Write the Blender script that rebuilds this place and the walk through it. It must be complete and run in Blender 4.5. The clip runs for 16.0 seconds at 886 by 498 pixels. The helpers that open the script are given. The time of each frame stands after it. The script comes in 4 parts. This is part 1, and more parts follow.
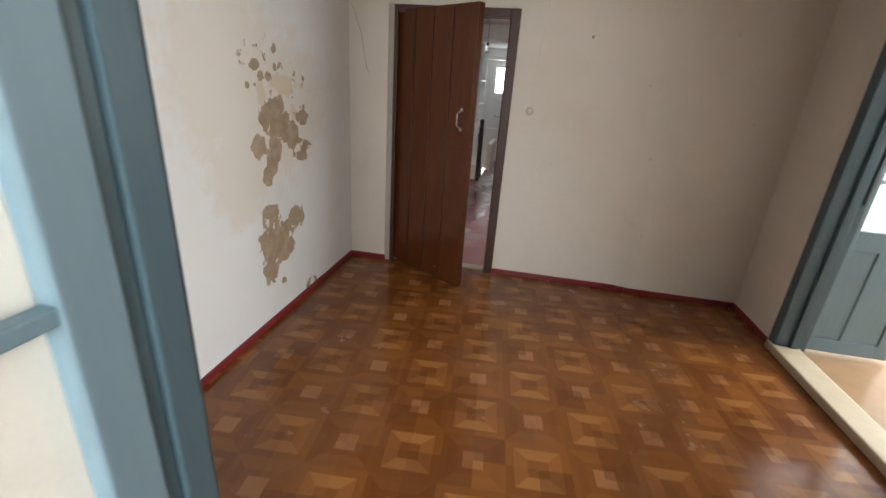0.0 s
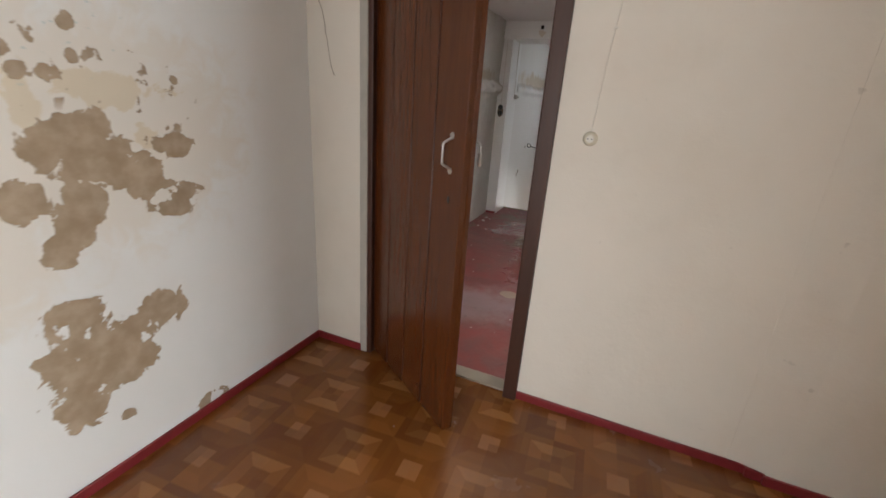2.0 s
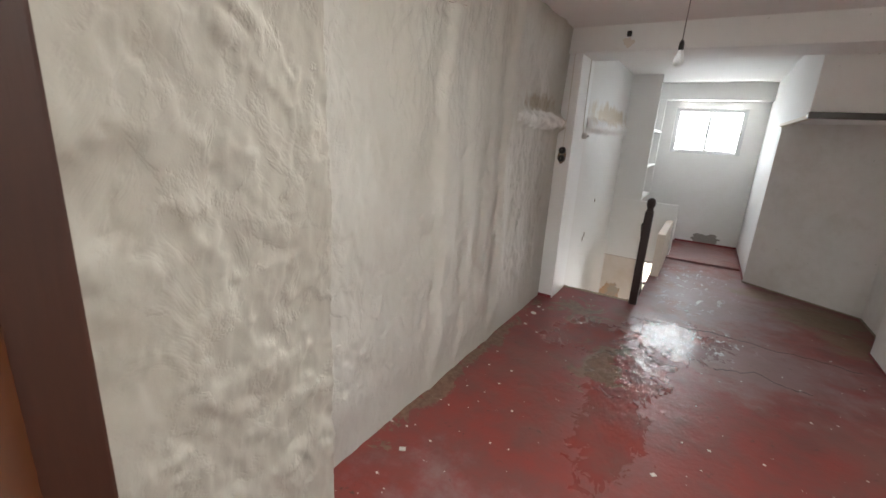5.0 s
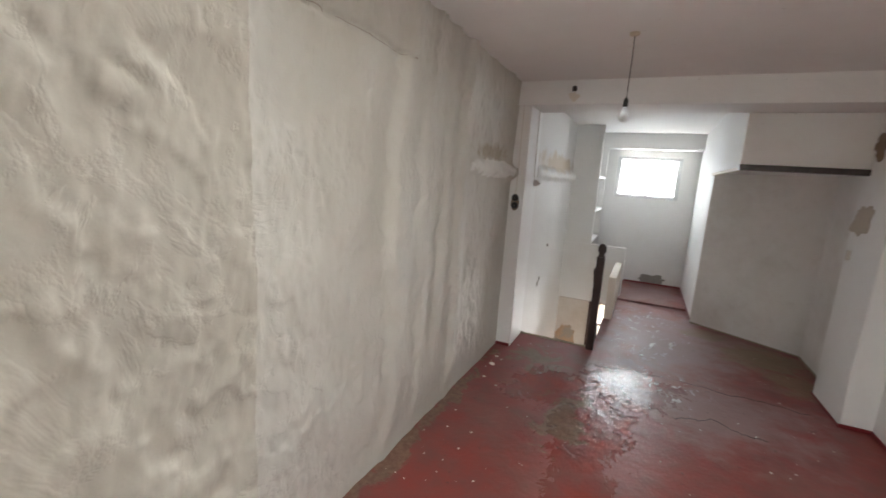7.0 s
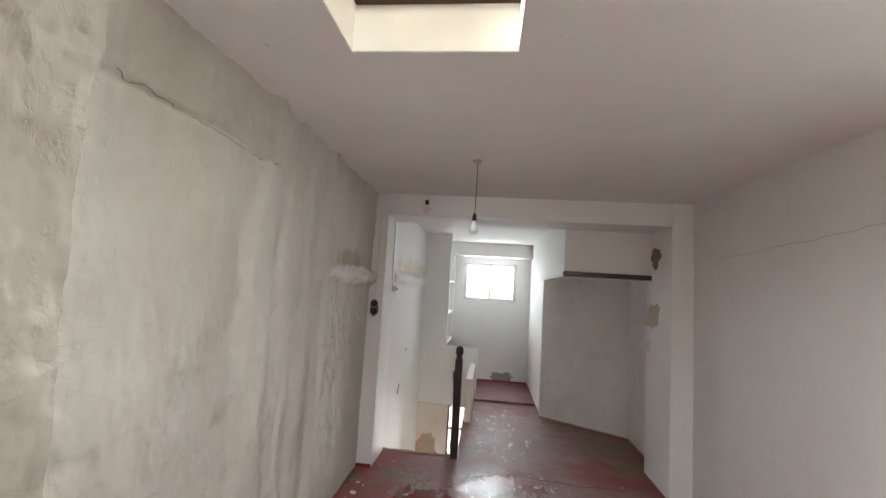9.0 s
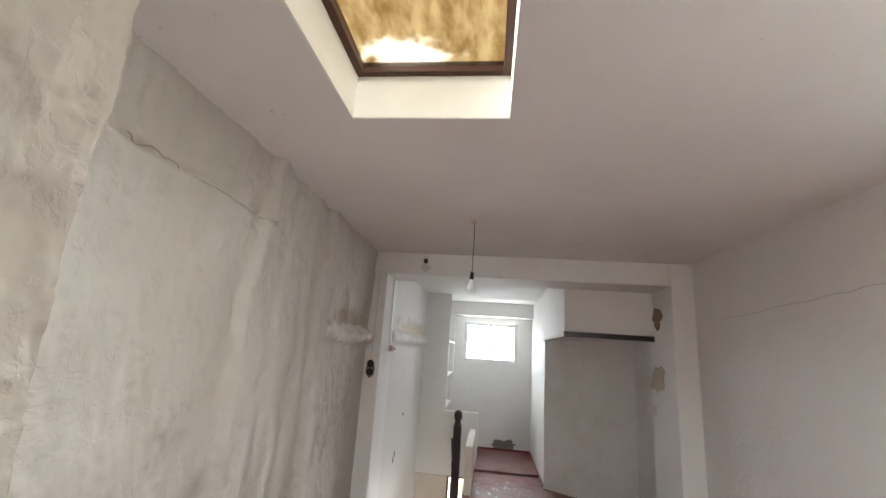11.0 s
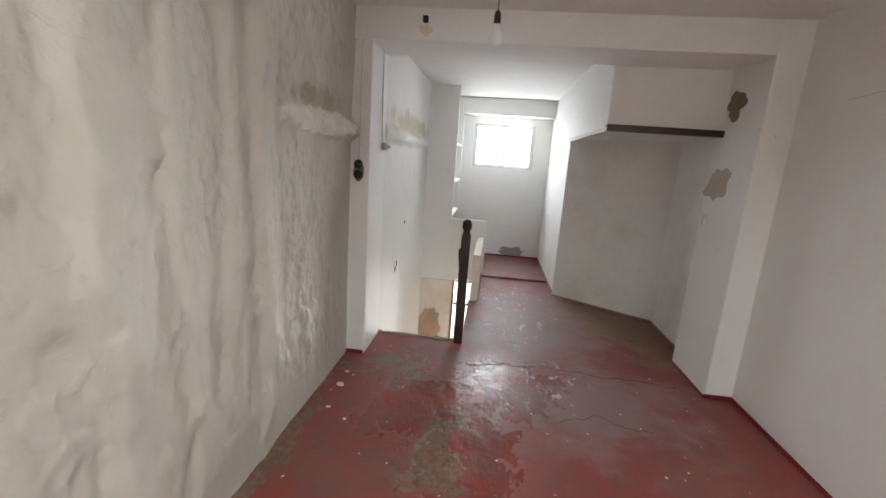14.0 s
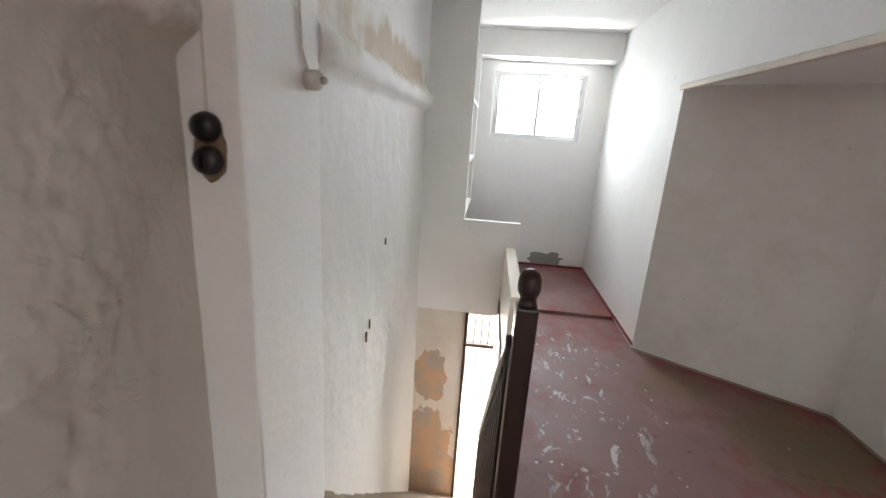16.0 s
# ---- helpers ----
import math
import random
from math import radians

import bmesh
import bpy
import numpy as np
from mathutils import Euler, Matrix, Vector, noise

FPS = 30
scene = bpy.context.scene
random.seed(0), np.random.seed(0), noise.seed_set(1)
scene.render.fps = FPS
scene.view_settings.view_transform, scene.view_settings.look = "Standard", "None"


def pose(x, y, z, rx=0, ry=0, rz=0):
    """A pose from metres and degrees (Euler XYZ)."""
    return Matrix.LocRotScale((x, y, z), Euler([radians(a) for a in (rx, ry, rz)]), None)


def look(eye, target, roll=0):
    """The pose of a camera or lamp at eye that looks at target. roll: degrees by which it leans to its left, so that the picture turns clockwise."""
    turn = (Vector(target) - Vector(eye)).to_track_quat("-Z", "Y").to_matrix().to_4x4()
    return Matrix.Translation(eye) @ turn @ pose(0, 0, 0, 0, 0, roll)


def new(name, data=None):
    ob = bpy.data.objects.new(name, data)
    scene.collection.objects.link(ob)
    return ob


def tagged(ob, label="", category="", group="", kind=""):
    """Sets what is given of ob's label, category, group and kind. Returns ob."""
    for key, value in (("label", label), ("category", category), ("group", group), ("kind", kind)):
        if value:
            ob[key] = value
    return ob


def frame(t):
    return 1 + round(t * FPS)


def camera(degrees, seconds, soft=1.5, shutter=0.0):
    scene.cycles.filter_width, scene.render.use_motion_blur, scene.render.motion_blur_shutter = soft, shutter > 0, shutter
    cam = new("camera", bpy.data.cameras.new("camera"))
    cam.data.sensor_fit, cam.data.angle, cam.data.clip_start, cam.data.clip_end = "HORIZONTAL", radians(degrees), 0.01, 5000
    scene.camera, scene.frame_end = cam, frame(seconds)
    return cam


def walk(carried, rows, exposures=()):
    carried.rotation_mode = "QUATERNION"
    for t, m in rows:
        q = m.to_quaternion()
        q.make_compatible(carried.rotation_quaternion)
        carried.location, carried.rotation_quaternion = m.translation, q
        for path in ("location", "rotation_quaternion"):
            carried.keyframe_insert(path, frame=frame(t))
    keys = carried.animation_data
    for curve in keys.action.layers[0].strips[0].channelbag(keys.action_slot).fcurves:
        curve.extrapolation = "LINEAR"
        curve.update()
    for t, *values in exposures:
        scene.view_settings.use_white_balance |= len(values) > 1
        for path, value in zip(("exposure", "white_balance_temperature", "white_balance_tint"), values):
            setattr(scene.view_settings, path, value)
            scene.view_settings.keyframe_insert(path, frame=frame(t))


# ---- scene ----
cam = camera(92.4, 16.0, soft=1.5, shutter=0.3)
METRES, EYE, TURN = 7.14, 1.575, 9.8
ROWS = [
    (0.0, 0.0, 0.0, 0.0, 1.45, -20.81, -3.81),
    (0.5, 0.0055, 0.0542, 0.0007, 5.51, -20.65, -3.8),
    (1.0, 0.0144, 0.1015, -0.0004, 9.3, -20.34, -3.74),
    (1.5, 0.0317, 0.1509, 0.0001, 12.41, -20.15, -3.71),
    (2.0, 0.0592, 0.2054, -0.0001, 14.35, -19.68, -3.71),
    (2.5, 0.0603, 0.2707, -0.0017, 15.31, -19.22, -3.57),
    (3.0, 0.0562, 0.3323, 0.0004, 15.97, -18.62, -3.6),
    (3.5, 0.0517, 0.3841, 0.0029, 16.79, -17.95, -3.48),
    (4.0, 0.042, 0.4218, 0.0038, 18.6, -17.17, -3.42),
    (6.5, 0.0059, 0.497, 0.0096, 23.38, -12.17, -3.65),
    (7.0, 0.0149, 0.492, 0.0127, 15.83, -9.93, -3.8),
    (7.5, 0.0139, 0.4933, 0.0136, 8.18, -7.79, -3.69),
    (8.0, 0.011, 0.4936, 0.015, 1.81, -5.11, -3.54),
    (8.5, 0.0056, 0.4959, 0.0148, -2.51, -1.74, -3.47),
    (9.0, 0.0045, 0.4979, 0.0146, -3.86, 5.21, -3.5),
    (11.5, 0.0087, 0.4975, 0.0137, -3.61, 13.25, -3.92),
    (12.0, 0.0081, 0.4997, 0.0133, -2.69, 2.22, -4.01),
    (12.5, 0.005, 0.5019, 0.0111, -2.12, -4.86, -4.0),
    (13.0, 0.002, 0.513, 0.0049, -2.1, -7.87, -4.07),
    (13.5, 0.0084, 0.5558, -0.0042, -2.56, -9.95, -3.91),
    (14.0, 0.0169, 0.624, -0.0004, -2.92, -11.95, -3.92),
    (14.5, 0.0219, 0.6962, 0.0016, -3.12, -13.32, -3.89),
    (15.0, 0.0245, 0.7794, -0.0001, -3.02, -14.24, -3.64),
    (15.5, 0.0189, 0.8627, -0.0045, -3.0, -14.99, -3.72),
    (16.0, 0.0199, 0.9332, -0.0079, -3.28, -15.56, -3.61),
]
walk(cam, [(t, pose(0, 0, EYE, 0, 0, TURN) @ pose(METRES * x, METRES * y, METRES * z, 90 + pitch, roll, yaw)) for t, x, y, z, yaw, pitch, roll in ROWS],
     exposures=[(0.0, -0.05), (0.5, 0.1), (1.5, 0.15), (2.0, 0.25), (3.5, 0.45), (4.2, 0.9), (6.5, 0.85), (9.0, 0.85), (12.5, 0.95), (14.0, 1.1), (16.0, 1.15)])

# ---- world and light ----
world = bpy.data.worlds.new("sky")
scene.world = world
world.use_nodes = True
wn = world.node_tree.nodes
sky = wn.new("ShaderNodeTexSky")
sky.sky_type, sky.sun_disc = "NISHITA", False
sky.sun_elevation, sky.sun_rotation = radians(19), radians(270)
world.node_tree.links.new(sky.outputs[0], wn["Background"].inputs[0])
wn["Background"].inputs[1].default_value = 0.15


def lamp(name, m, sx, sy, watts, colour):
    d = bpy.data.lights.new(name, "AREA")
    d.shape, d.size, d.size_y, d.energy, d.color = "RECTANGLE", sx, sy, watts, colour
    ob = new(name, d)
    ob.matrix_world = m
    return ob


sun_data = bpy.data.lights.new("sun", "SUN")
sun_data.energy, sun_data.angle, sun_data.color = 2.5, radians(0.5), (1.0, 0.95, 0.88)
new("sun", sun_data).matrix_world = look((0, 0, 0), (0.92, 0.05, -0.33))
DAY = (0.95, 0.99, 1.0)
lamp("sky_light_end_window", look((-0.53, 12.5, 2.15), (-0.45, 9.0, 1.0)), 1.8, 1.5, 98, (0.9, 0.96, 1.0))
lamp("sky_light_rooflight", look((-0.82, 4.57, 2.80), (-0.82, 4.57, 0)), 0.60, 0.84, 14, (0.95, 0.99, 1.0))
lamp("sky_light_lower_door", look((-0.8, 13.2, -1.0), (-1.0, 9.0, -0.8)), 1.6, 2.2, 620, (1.0, 0.98, 0.95))
lamp("sky_light_side_room", look((4.58, 2.9, 1.7), (0.0, 1.6, 1.2)), 1.1, 1.3, 200, DAY)
# Added at an assumed hall window to brighten the vinyl room from behind.
lamp("fill_light_hall", look((0.4, -2.4, 1.7), (0.0, 1.5, 1.2)), 1.2, 1.3, 118, DAY)
# Fill lamp added in the unseen near ceiling to brighten the corridor walls.
lamp("fill_light_near_shaft", look((0.60, 3.96, 2.70), (0.60, 3.96, 0)), 0.5, 0.52, 22, (0.93, 0.99, 1.0))


# ---- materials ----
class Net:
    def __init__(self, name):
        self.mat = bpy.data.materials.new(name)
        self.mat.use_nodes = True
        self.tree = self.mat.node_tree
        self.bsdf = self.tree.nodes["Principled BSDF"]
        self.co = self.tree.nodes.new("ShaderNodeTexCoord").outputs["Object"]

    def add(self, kind, **inputs):
        n = self.tree.nodes.new(kind)
        for k, v in inputs.items():
            self.put(n.inputs[k.replace("_", " ")], v)
        return n

    def put(self, socket, v):
        if isinstance(v, bpy.types.NodeSocket):
            self.tree.links.new(v, socket)
        else:
            socket.default_value = v

    def math(self, op, a, b=0.0, c=0.0, clamp=False):
        n = self.tree.nodes.new("ShaderNodeMath")
        n.operation, n.use_clamp = op, clamp
        for i, v in enumerate((a, b, c)):
            self.put(n.inputs[i], v)
        return n.outputs[0]

    def noise(self, scale, detail=4.0, rough=0.55, stretch=(1, 1, 1), distortion=0.0):
        m = self.add("ShaderNodeMapping", Vector=self.co, Scale=stretch)
        return self.add("ShaderNodeTexNoise", Vector=m.outputs[0], Scale=scale, Detail=detail, Roughness=rough, Distortion=distortion).outputs[0]

    def ramp(self, v, lo, hi):
        n = self.add("ShaderNodeMapRange", Value=v)
        n.inputs["From Min"].default_value, n.inputs["From Max"].default_value = lo, hi
        n.interpolation_type = "SMOOTHSTEP"
        return n.outputs[0]

    def mix(self, f, a, b):
        n = self.tree.nodes.new("ShaderNodeMix")
        n.data_type = "RGBA"
        self.put(n.inputs[0], f)
        for i, v in ((6, a), (7, b)):
            self.put(n.inputs[i], v if isinstance(v, bpy.types.NodeSocket) else (*v, 1))
        return n.outputs[2]

    def axes(self):
        n = self.add("ShaderNodeSeparateXYZ", Vector=self.co)
        return n.outputs

    def blob(self, u, v, cu, cv, ru, rv):
        """1 in the middle of an ellipse, 0 on its rim, below 0 outside."""
        a = self.math("DIVIDE", self.math("SUBTRACT", u, cu), ru)
        b = self.math("DIVIDE", self.math("SUBTRACT", v, cv), rv)
        r = self.math("SQRT", self.math("ADD", self.math("MULTIPLY", a, a), self.math("MULTIPLY", b, b)))
        return self.math("SUBTRACT", 1.0, r)

    def blobs(self, u, v, rows):
        best = None
        for row in rows:
            b = self.blob(u, v, *row)
            best = b if best is None else self.math("MAXIMUM", best, b)
        return best

    def done(self, colour, rough=0.6, bump=None, strength=0.3, dist=0.01, metal=0.0, spec=0.5):
        self.put(self.bsdf.inputs["Base Color"], colour if isinstance(colour, bpy.types.NodeSocket) else (*colour, 1))
        self.put(self.bsdf.inputs["Roughness"], rough)
        self.put(self.bsdf.inputs["Metallic"], metal)
        self.put(self.bsdf.inputs["Specular IOR Level"], spec)
        if bump is not None:
            n = self.add("ShaderNodeBump", Height=bump, Strength=strength, Distance=dist)
            self.put(self.bsdf.inputs["Normal"], n.outputs[0])
        return self.mat


def plaster(name, colour, dirt, amount=0.35, scale=1.0, relief=0.3, coarse=0.0):
    n = Net(name)
    big, mid, fine = n.noise(0.9 * scale, 5, 0.6), n.noise(5 * scale, 5, 0.6), n.noise(45, 3, 0.6)
    c = n.mix(n.math("MULTIPLY", n.ramp(big, 0.42, 0.75), amount), colour, dirt)
    c = n.mix(n.math("MULTIPLY", n.ramp(mid, 0.5, 0.8), amount * 0.5), c, dirt)
    spots = n.ramp(n.noise(17, 2, 0.5), 0.74, 0.8)
    c = n.mix(n.math("MULTIPLY", spots, 0.25), c, tuple(v * 0.45 for v in dirt))
    h = n.math("ADD", n.math("MULTIPLY", mid, 0.6 + coarse), n.math("MULTIPLY", fine, 0.15))
    return n.done(c, 0.75, h, relief, 0.03, spec=0.3)


WHITE, WARM = (0.78, 0.77, 0.75), (0.76, 0.71, 0.65)
mat_wall_cream = plaster("cream_plaster", (0.75, 0.69, 0.615), (0.56, 0.48, 0.39), 0.3)
mat_wall_white = plaster("white_plaster", (0.87, 0.87, 0.86), (0.72, 0.68, 0.62), 0.25, relief=0.35)
mat_ceiling = plaster("ceiling_paint", (0.86, 0.855, 0.845), (0.70, 0.675, 0.655), 0.35, 0.7, 0.15)
mat_niche = plaster("smudged_white_plaster", (0.84, 0.83, 0.81), (0.55, 0.50, 0.44), 0.4, 1.6)
mat_stair_white = plaster("stair_white", (0.80, 0.80, 0.79), (0.66, 0.60, 0.52), 0.25)


def rough_plaster(name, base, dirt, flaking, strength=0.5):
    n = Net(name)
    x, y, z = n.axes()
    big, mid, fine = n.noise(1.1, 5, 0.6, (1, 1, 0.6)), n.noise(4, 6, 0.58, (1, 1, 0.75)), n.noise(40, 4, 0.6)
    c = n.mix(n.math("MULTIPLY", n.ramp(big, 0.4, 0.75), 0.5), base, dirt)
    c = n.mix(n.math("MULTIPLY", n.ramp(mid, 0.52, 0.75), 0.35), c, dirt)
    scuff = n.math("ADD", n.blob(y, z, 6.9, 1.87, 0.55, 0.11), n.math("MULTIPLY", n.math("SUBTRACT", n.noise(8, 6, 0.65), 0.5), 2.2))
    c = n.mix(n.math("MULTIPLY", n.ramp(scuff, 0.1, 0.8), 0.7), c, (0.38, 0.30, 0.20))
    limed = n.math("ADD", n.blob(y, z, 7.0, 1.745, 0.62, 0.085), n.math("MULTIPLY", n.math("SUBTRACT", n.noise(14, 5, 0.6), 0.5), 0.9))
    c = n.mix(n.math("MULTIPLY", n.ramp(limed, 0.0, 0.25), 0.85), c, (0.82, 0.81, 0.78))
    layer = n.ramp(n.noise(3.3, 6, 0.6, (1, 1, 0.8), 0.6), 0.48, 0.535)
    layer2 = n.ramp(n.noise(6.5, 5, 0.6, (1, 1, 0.8), 0.4), 0.55, 0.60)
    h = n.math("ADD", n.math("MULTIPLY", mid, 0.9), n.math("MULTIPLY", fine, 0.09))
    h = n.math("ADD", h, n.math("MULTIPLY", n.math("ADD", layer, layer2), flaking))
    return n.done(c, 0.7, h, strength, 0.026, spec=0.3)


def peeling_wall():
    n = Net("peeling_paint")
    x, y, z = n.axes()
    wob = n.math("SUBTRACT", n.noise(10, 6, 0.62, distortion=0.8), 0.5)
    flakes = n.math("SUBTRACT", n.noise(22, 3, 0.5), 0.5)
    rag = n.math("ADD", n.math("MULTIPLY", wob, 2.6), n.math("MULTIPLY", flakes, 0.8))
    bare = n.blobs(y, z, ((2.35, 1.31, 0.15, 0.11), (2.30, 1.41, 0.11, 0.07), (2.21, 1.36, 0.08, 0.08), (2.46, 1.27, 0.12, 0.09), (2.60, 1.34, 0.10, 0.06), (2.57, 1.14, 0.12, 0.08), (2.48, 1.21, 0.08, 0.08),
                          (2.29, 1.18, 0.07, 0.10), (2.24, 1.10, 0.07, 0.09), (2.19, 1.04, 0.06, 0.07), (2.12, 1.20, 0.075, 0.07),
                          (2.20, 0.63, 0.17, 0.19), (2.15, 0.50, 0.10, 0.13), (2.18, 0.78, 0.11, 0.10), (2.47, 0.71, 0.11, 0.09), (2.35, 0.66, 0.12, 0.08), (2.32, 0.55, 0.10, 0.10), (2.62, 0.17, 0.10, 0.05), (2.27, 0.34, 0.035, 0.03),
                          (2.14, 1.62, 0.05, 0.03), (2.33, 1.71, 0.03, 0.025), (2.25, 1.57, 0.025, 0.03), (2.33, 1.62, 0.02, 0.025), (2.64, 1.57, 0.025, 0.025), (2.07, 1.52, 0.02, 0.018), (2.19, 1.57, 0.03, 0.03)))
    bare = n.ramp(n.math("ADD", bare, n.math("MULTIPLY", rag, 0.62)), 0.12, 0.16)
    holes = n.math("MULTIPLY", n.ramp(n.noise(9, 4, 0.55), 0.615, 0.635), 1.0)
    bare = n.math("MULTIPLY", bare, n.math("SUBTRACT", 1.0, holes))
    chips = n.blobs(y, z, ((2.25, 1.62, 0.30, 0.17), (2.50, 1.50, 0.25, 0.2)))
    chips = n.math("MULTIPLY", n.ramp(chips, 0.0, 0.3), n.ramp(n.noise(15, 4, 0.55), 0.60, 0.63))
    bare = n.math("MAXIMUM", bare, chips)
    stain = n.blobs(y, z, ((1.95, 1.55, 0.55, 0.55), (2.35, 1.4, 0.7, 0.5), (1.95, 1.1, 0.3, 0.35)))
    streak = n.blobs(y, z, ((2.19, 1.48, 0.05, 0.13), (2.52, 1.36, 0.06, 0.06), (2.40, 1.53, 0.25, 0.06)))
    streak = n.math("MULTIPLY", n.ramp(n.math("ADD", streak, rag), 0.1, 0.3), 0.6)
    old_blue = n.blobs(y, z, ((2.25, 1.68, 0.30, 0.18),))
    old_blue = n.math("MULTIPLY", n.ramp(old_blue, 0.0, 0.3), n.ramp(n.noise(19, 4, 0.6, (1, 1, 1.8)), 0.63, 0.67))
    stain = n.math("MULTIPLY", n.ramp(n.math("ADD", stain, n.math("MULTIPLY", wob, 1.1)), 0.0, 0.45), 0.5)
    c = n.mix(n.ramp(n.noise(1.2, 4), 0.45, 0.8), (0.80, 0.80, 0.79), (0.74, 0.73, 0.71))
    c = n.mix(stain, c, (0.72, 0.63, 0.52))
    brown = n.mix(n.ramp(n.noise(14, 5, 0.6), 0.3, 0.75), (0.34, 0.25, 0.165), (0.46, 0.36, 0.26))
    c = n.mix(streak, c, (0.66, 0.55, 0.38))
    c = n.mix(n.math("MULTIPLY", old_blue, 0.6), c, (0.42, 0.52, 0.52))
    c = n.mix(bare, c, brown)
    h = n.math("ADD", n.math("MULTIPLY", bare, -0.5), n.math("MULTIPLY", n.noise(30, 4), 0.12))
    h = n.math("ADD", h, n.math("MULTIPLY", n.noise(4, 4), 0.3))
    return n.done(c, 0.72, h, 0.6, 0.012, spec=0.3)


def stair_low_wall():
    n = Net("peeling_stair_wall")
    x, y, z = n.axes()
    wob = n.math("SUBTRACT", n.noise(6, 6, 0.6), 0.5)
    edge = n.math("ADD", n.blobs(x, z, ((-1.40, -0.92, 0.18, 0.32), (-1.44, -1.75, 0.30, 0.45), (-1.3, -2.25, 0.5, 0.45))), n.math("MULTIPLY", wob, 1.5))
    c = n.mix(n.ramp(n.noise(2, 4), 0.4, 0.8), (0.74, 0.69, 0.64), (0.62, 0.54, 0.46))
    tone = n.mix(n.ramp(n.noise(5, 5), 0.4, 0.65), (0.56, 0.37, 0.24), (0.42, 0.36, 0.30))
    c = n.mix(n.ramp(edge, 0.0, 0.06), c, tone)
    return n.done(c, 0.8, n.noise(12, 5), 0.4, 0.03)


def lino():
    """Worn vinyl sheet with a printed parquet of framed and small squares in a chequer of 0.275 m cells."""
    n = Net("parquet_vinyl")
    m = n.add("ShaderNodeMapping", Vector=n.co, Rotation=(0, 0, radians(-4.5)))
    s = n.add("ShaderNodeSeparateXYZ", Vector=m.outputs[0]).outputs
    P = 0.275
    u, v = n.math("DIVIDE", n.math("ADD", s[0], 10 * P + 0.075), P), n.math("DIVIDE", n.math("ADD", s[1], 10 * P + 0.13), P)
    iu, iv = n.math("FLOOR", u), n.math("FLOOR", v)
    odd = n.math("MODULO", n.math("ADD", iu, iv), 2.0)
    a = n.math("SUBTRACT", n.math("FRACT", u), 0.5)
    b = n.math("SUBTRACT", n.math("FRACT", v), 0.5)
    aa, ab = n.math("ABSOLUTE", a), n.math("ABSOLUTE", b)
    d = n.math("MAXIMUM", aa, ab)
    side = n.math("GREATER_THAN", aa, ab)
    grain = n.noise(28, 5, 0.65, (1, 6, 1))
    grain2 = n.noise(28, 5, 0.65, (6, 1, 1))
    g = n.math("ADD", n.math("MULTIPLY", grain, side), n.math("MULTIPLY", grain2, n.math("SUBTRACT", 1.0, side)))
    ring = n.math("MULTIPLY", n.math("LESS_THAN", d, 0.37), n.math("GREATER_THAN", d, 0.16))
    small = n.math("LESS_THAN", d, 0.16)
    band = n.math("GREATER_THAN", d, 0.41)
    base = n.mix(g, (0.15, 0.045, 0.010), (0.235, 0.082, 0.018))
    pale = n.mix(side, (0.37, 0.165, 0.045), (0.265, 0.10, 0.024))
    pale = n.mix(n.math("MULTIPLY", g, 0.5), pale, (0.22, 0.08, 0.03))
    mid = n.mix(side, (0.25, 0.09, 0.022), (0.17, 0.052, 0.012))
    big_cell = n.mix(ring, base, pale)
    small_cell = n.mix(n.math("MULTIPLY", n.math("GREATER_THAN", d, 0.27), 0.6), base, mid)
    small_cell = n.mix(small, small_cell, (0.34, 0.15, 0.058))
    c = n.mix(odd, big_cell, small_cell)
    c = n.mix(n.math("MULTIPLY", band, 0.5), c, (0.205, 0.072, 0.016))
    cell = n.add("ShaderNodeCombineXYZ", X=n.math("FLOOR", n.math("MULTIPLY", u, 2.0)), Y=n.math("FLOOR", n.math("MULTIPLY", v, 2.0)))
    tone = n.add("ShaderNodeTexWhiteNoise", Vector=cell.outputs[0]).outputs[0]
    c = n.mix(n.math("MULTIPLY", n.ramp(tone, 0.45, 1.0), 0.55), c, (0.12, 0.036, 0.008))
    c = n.mix(n.math("MULTIPLY", n.ramp(tone, 0.5, 0.0), 0.3), c, (0.34, 0.13, 0.03))
    worn = n.ramp(n.noise(1.7, 5, 0.65), 0.45, 0.75)
    c = n.mix(n.math("MULTIPLY", worn, 0.6), c, (0.20, 0.088, 0.04))
    dust = n.ramp(n.noise(6, 6, 0.7), 0.62, 0.8)
    c = n.mix(n.math("MULTIPLY", dust, 0.35), c, (0.34, 0.25, 0.18))
    specks = n.ramp(n.noise(55, 2, 0.5), 0.775, 0.80)
    c = n.mix(n.math("MULTIPLY", specks, 0.6), c, (0.75, 0.72, 0.68))
    r = n.math("ADD", 0.15, n.math("ADD", n.math("MULTIPLY", worn, 0.16), n.math("MULTIPLY", dust, 0.25)))
    h = n.math("ADD", n.math("MULTIPLY", n.noise(3.5, 4), 1.0), n.math("MULTIPLY", n.noise(60, 3), 0.03))
    return n.done(c, r, h, 0.12, 0.04)


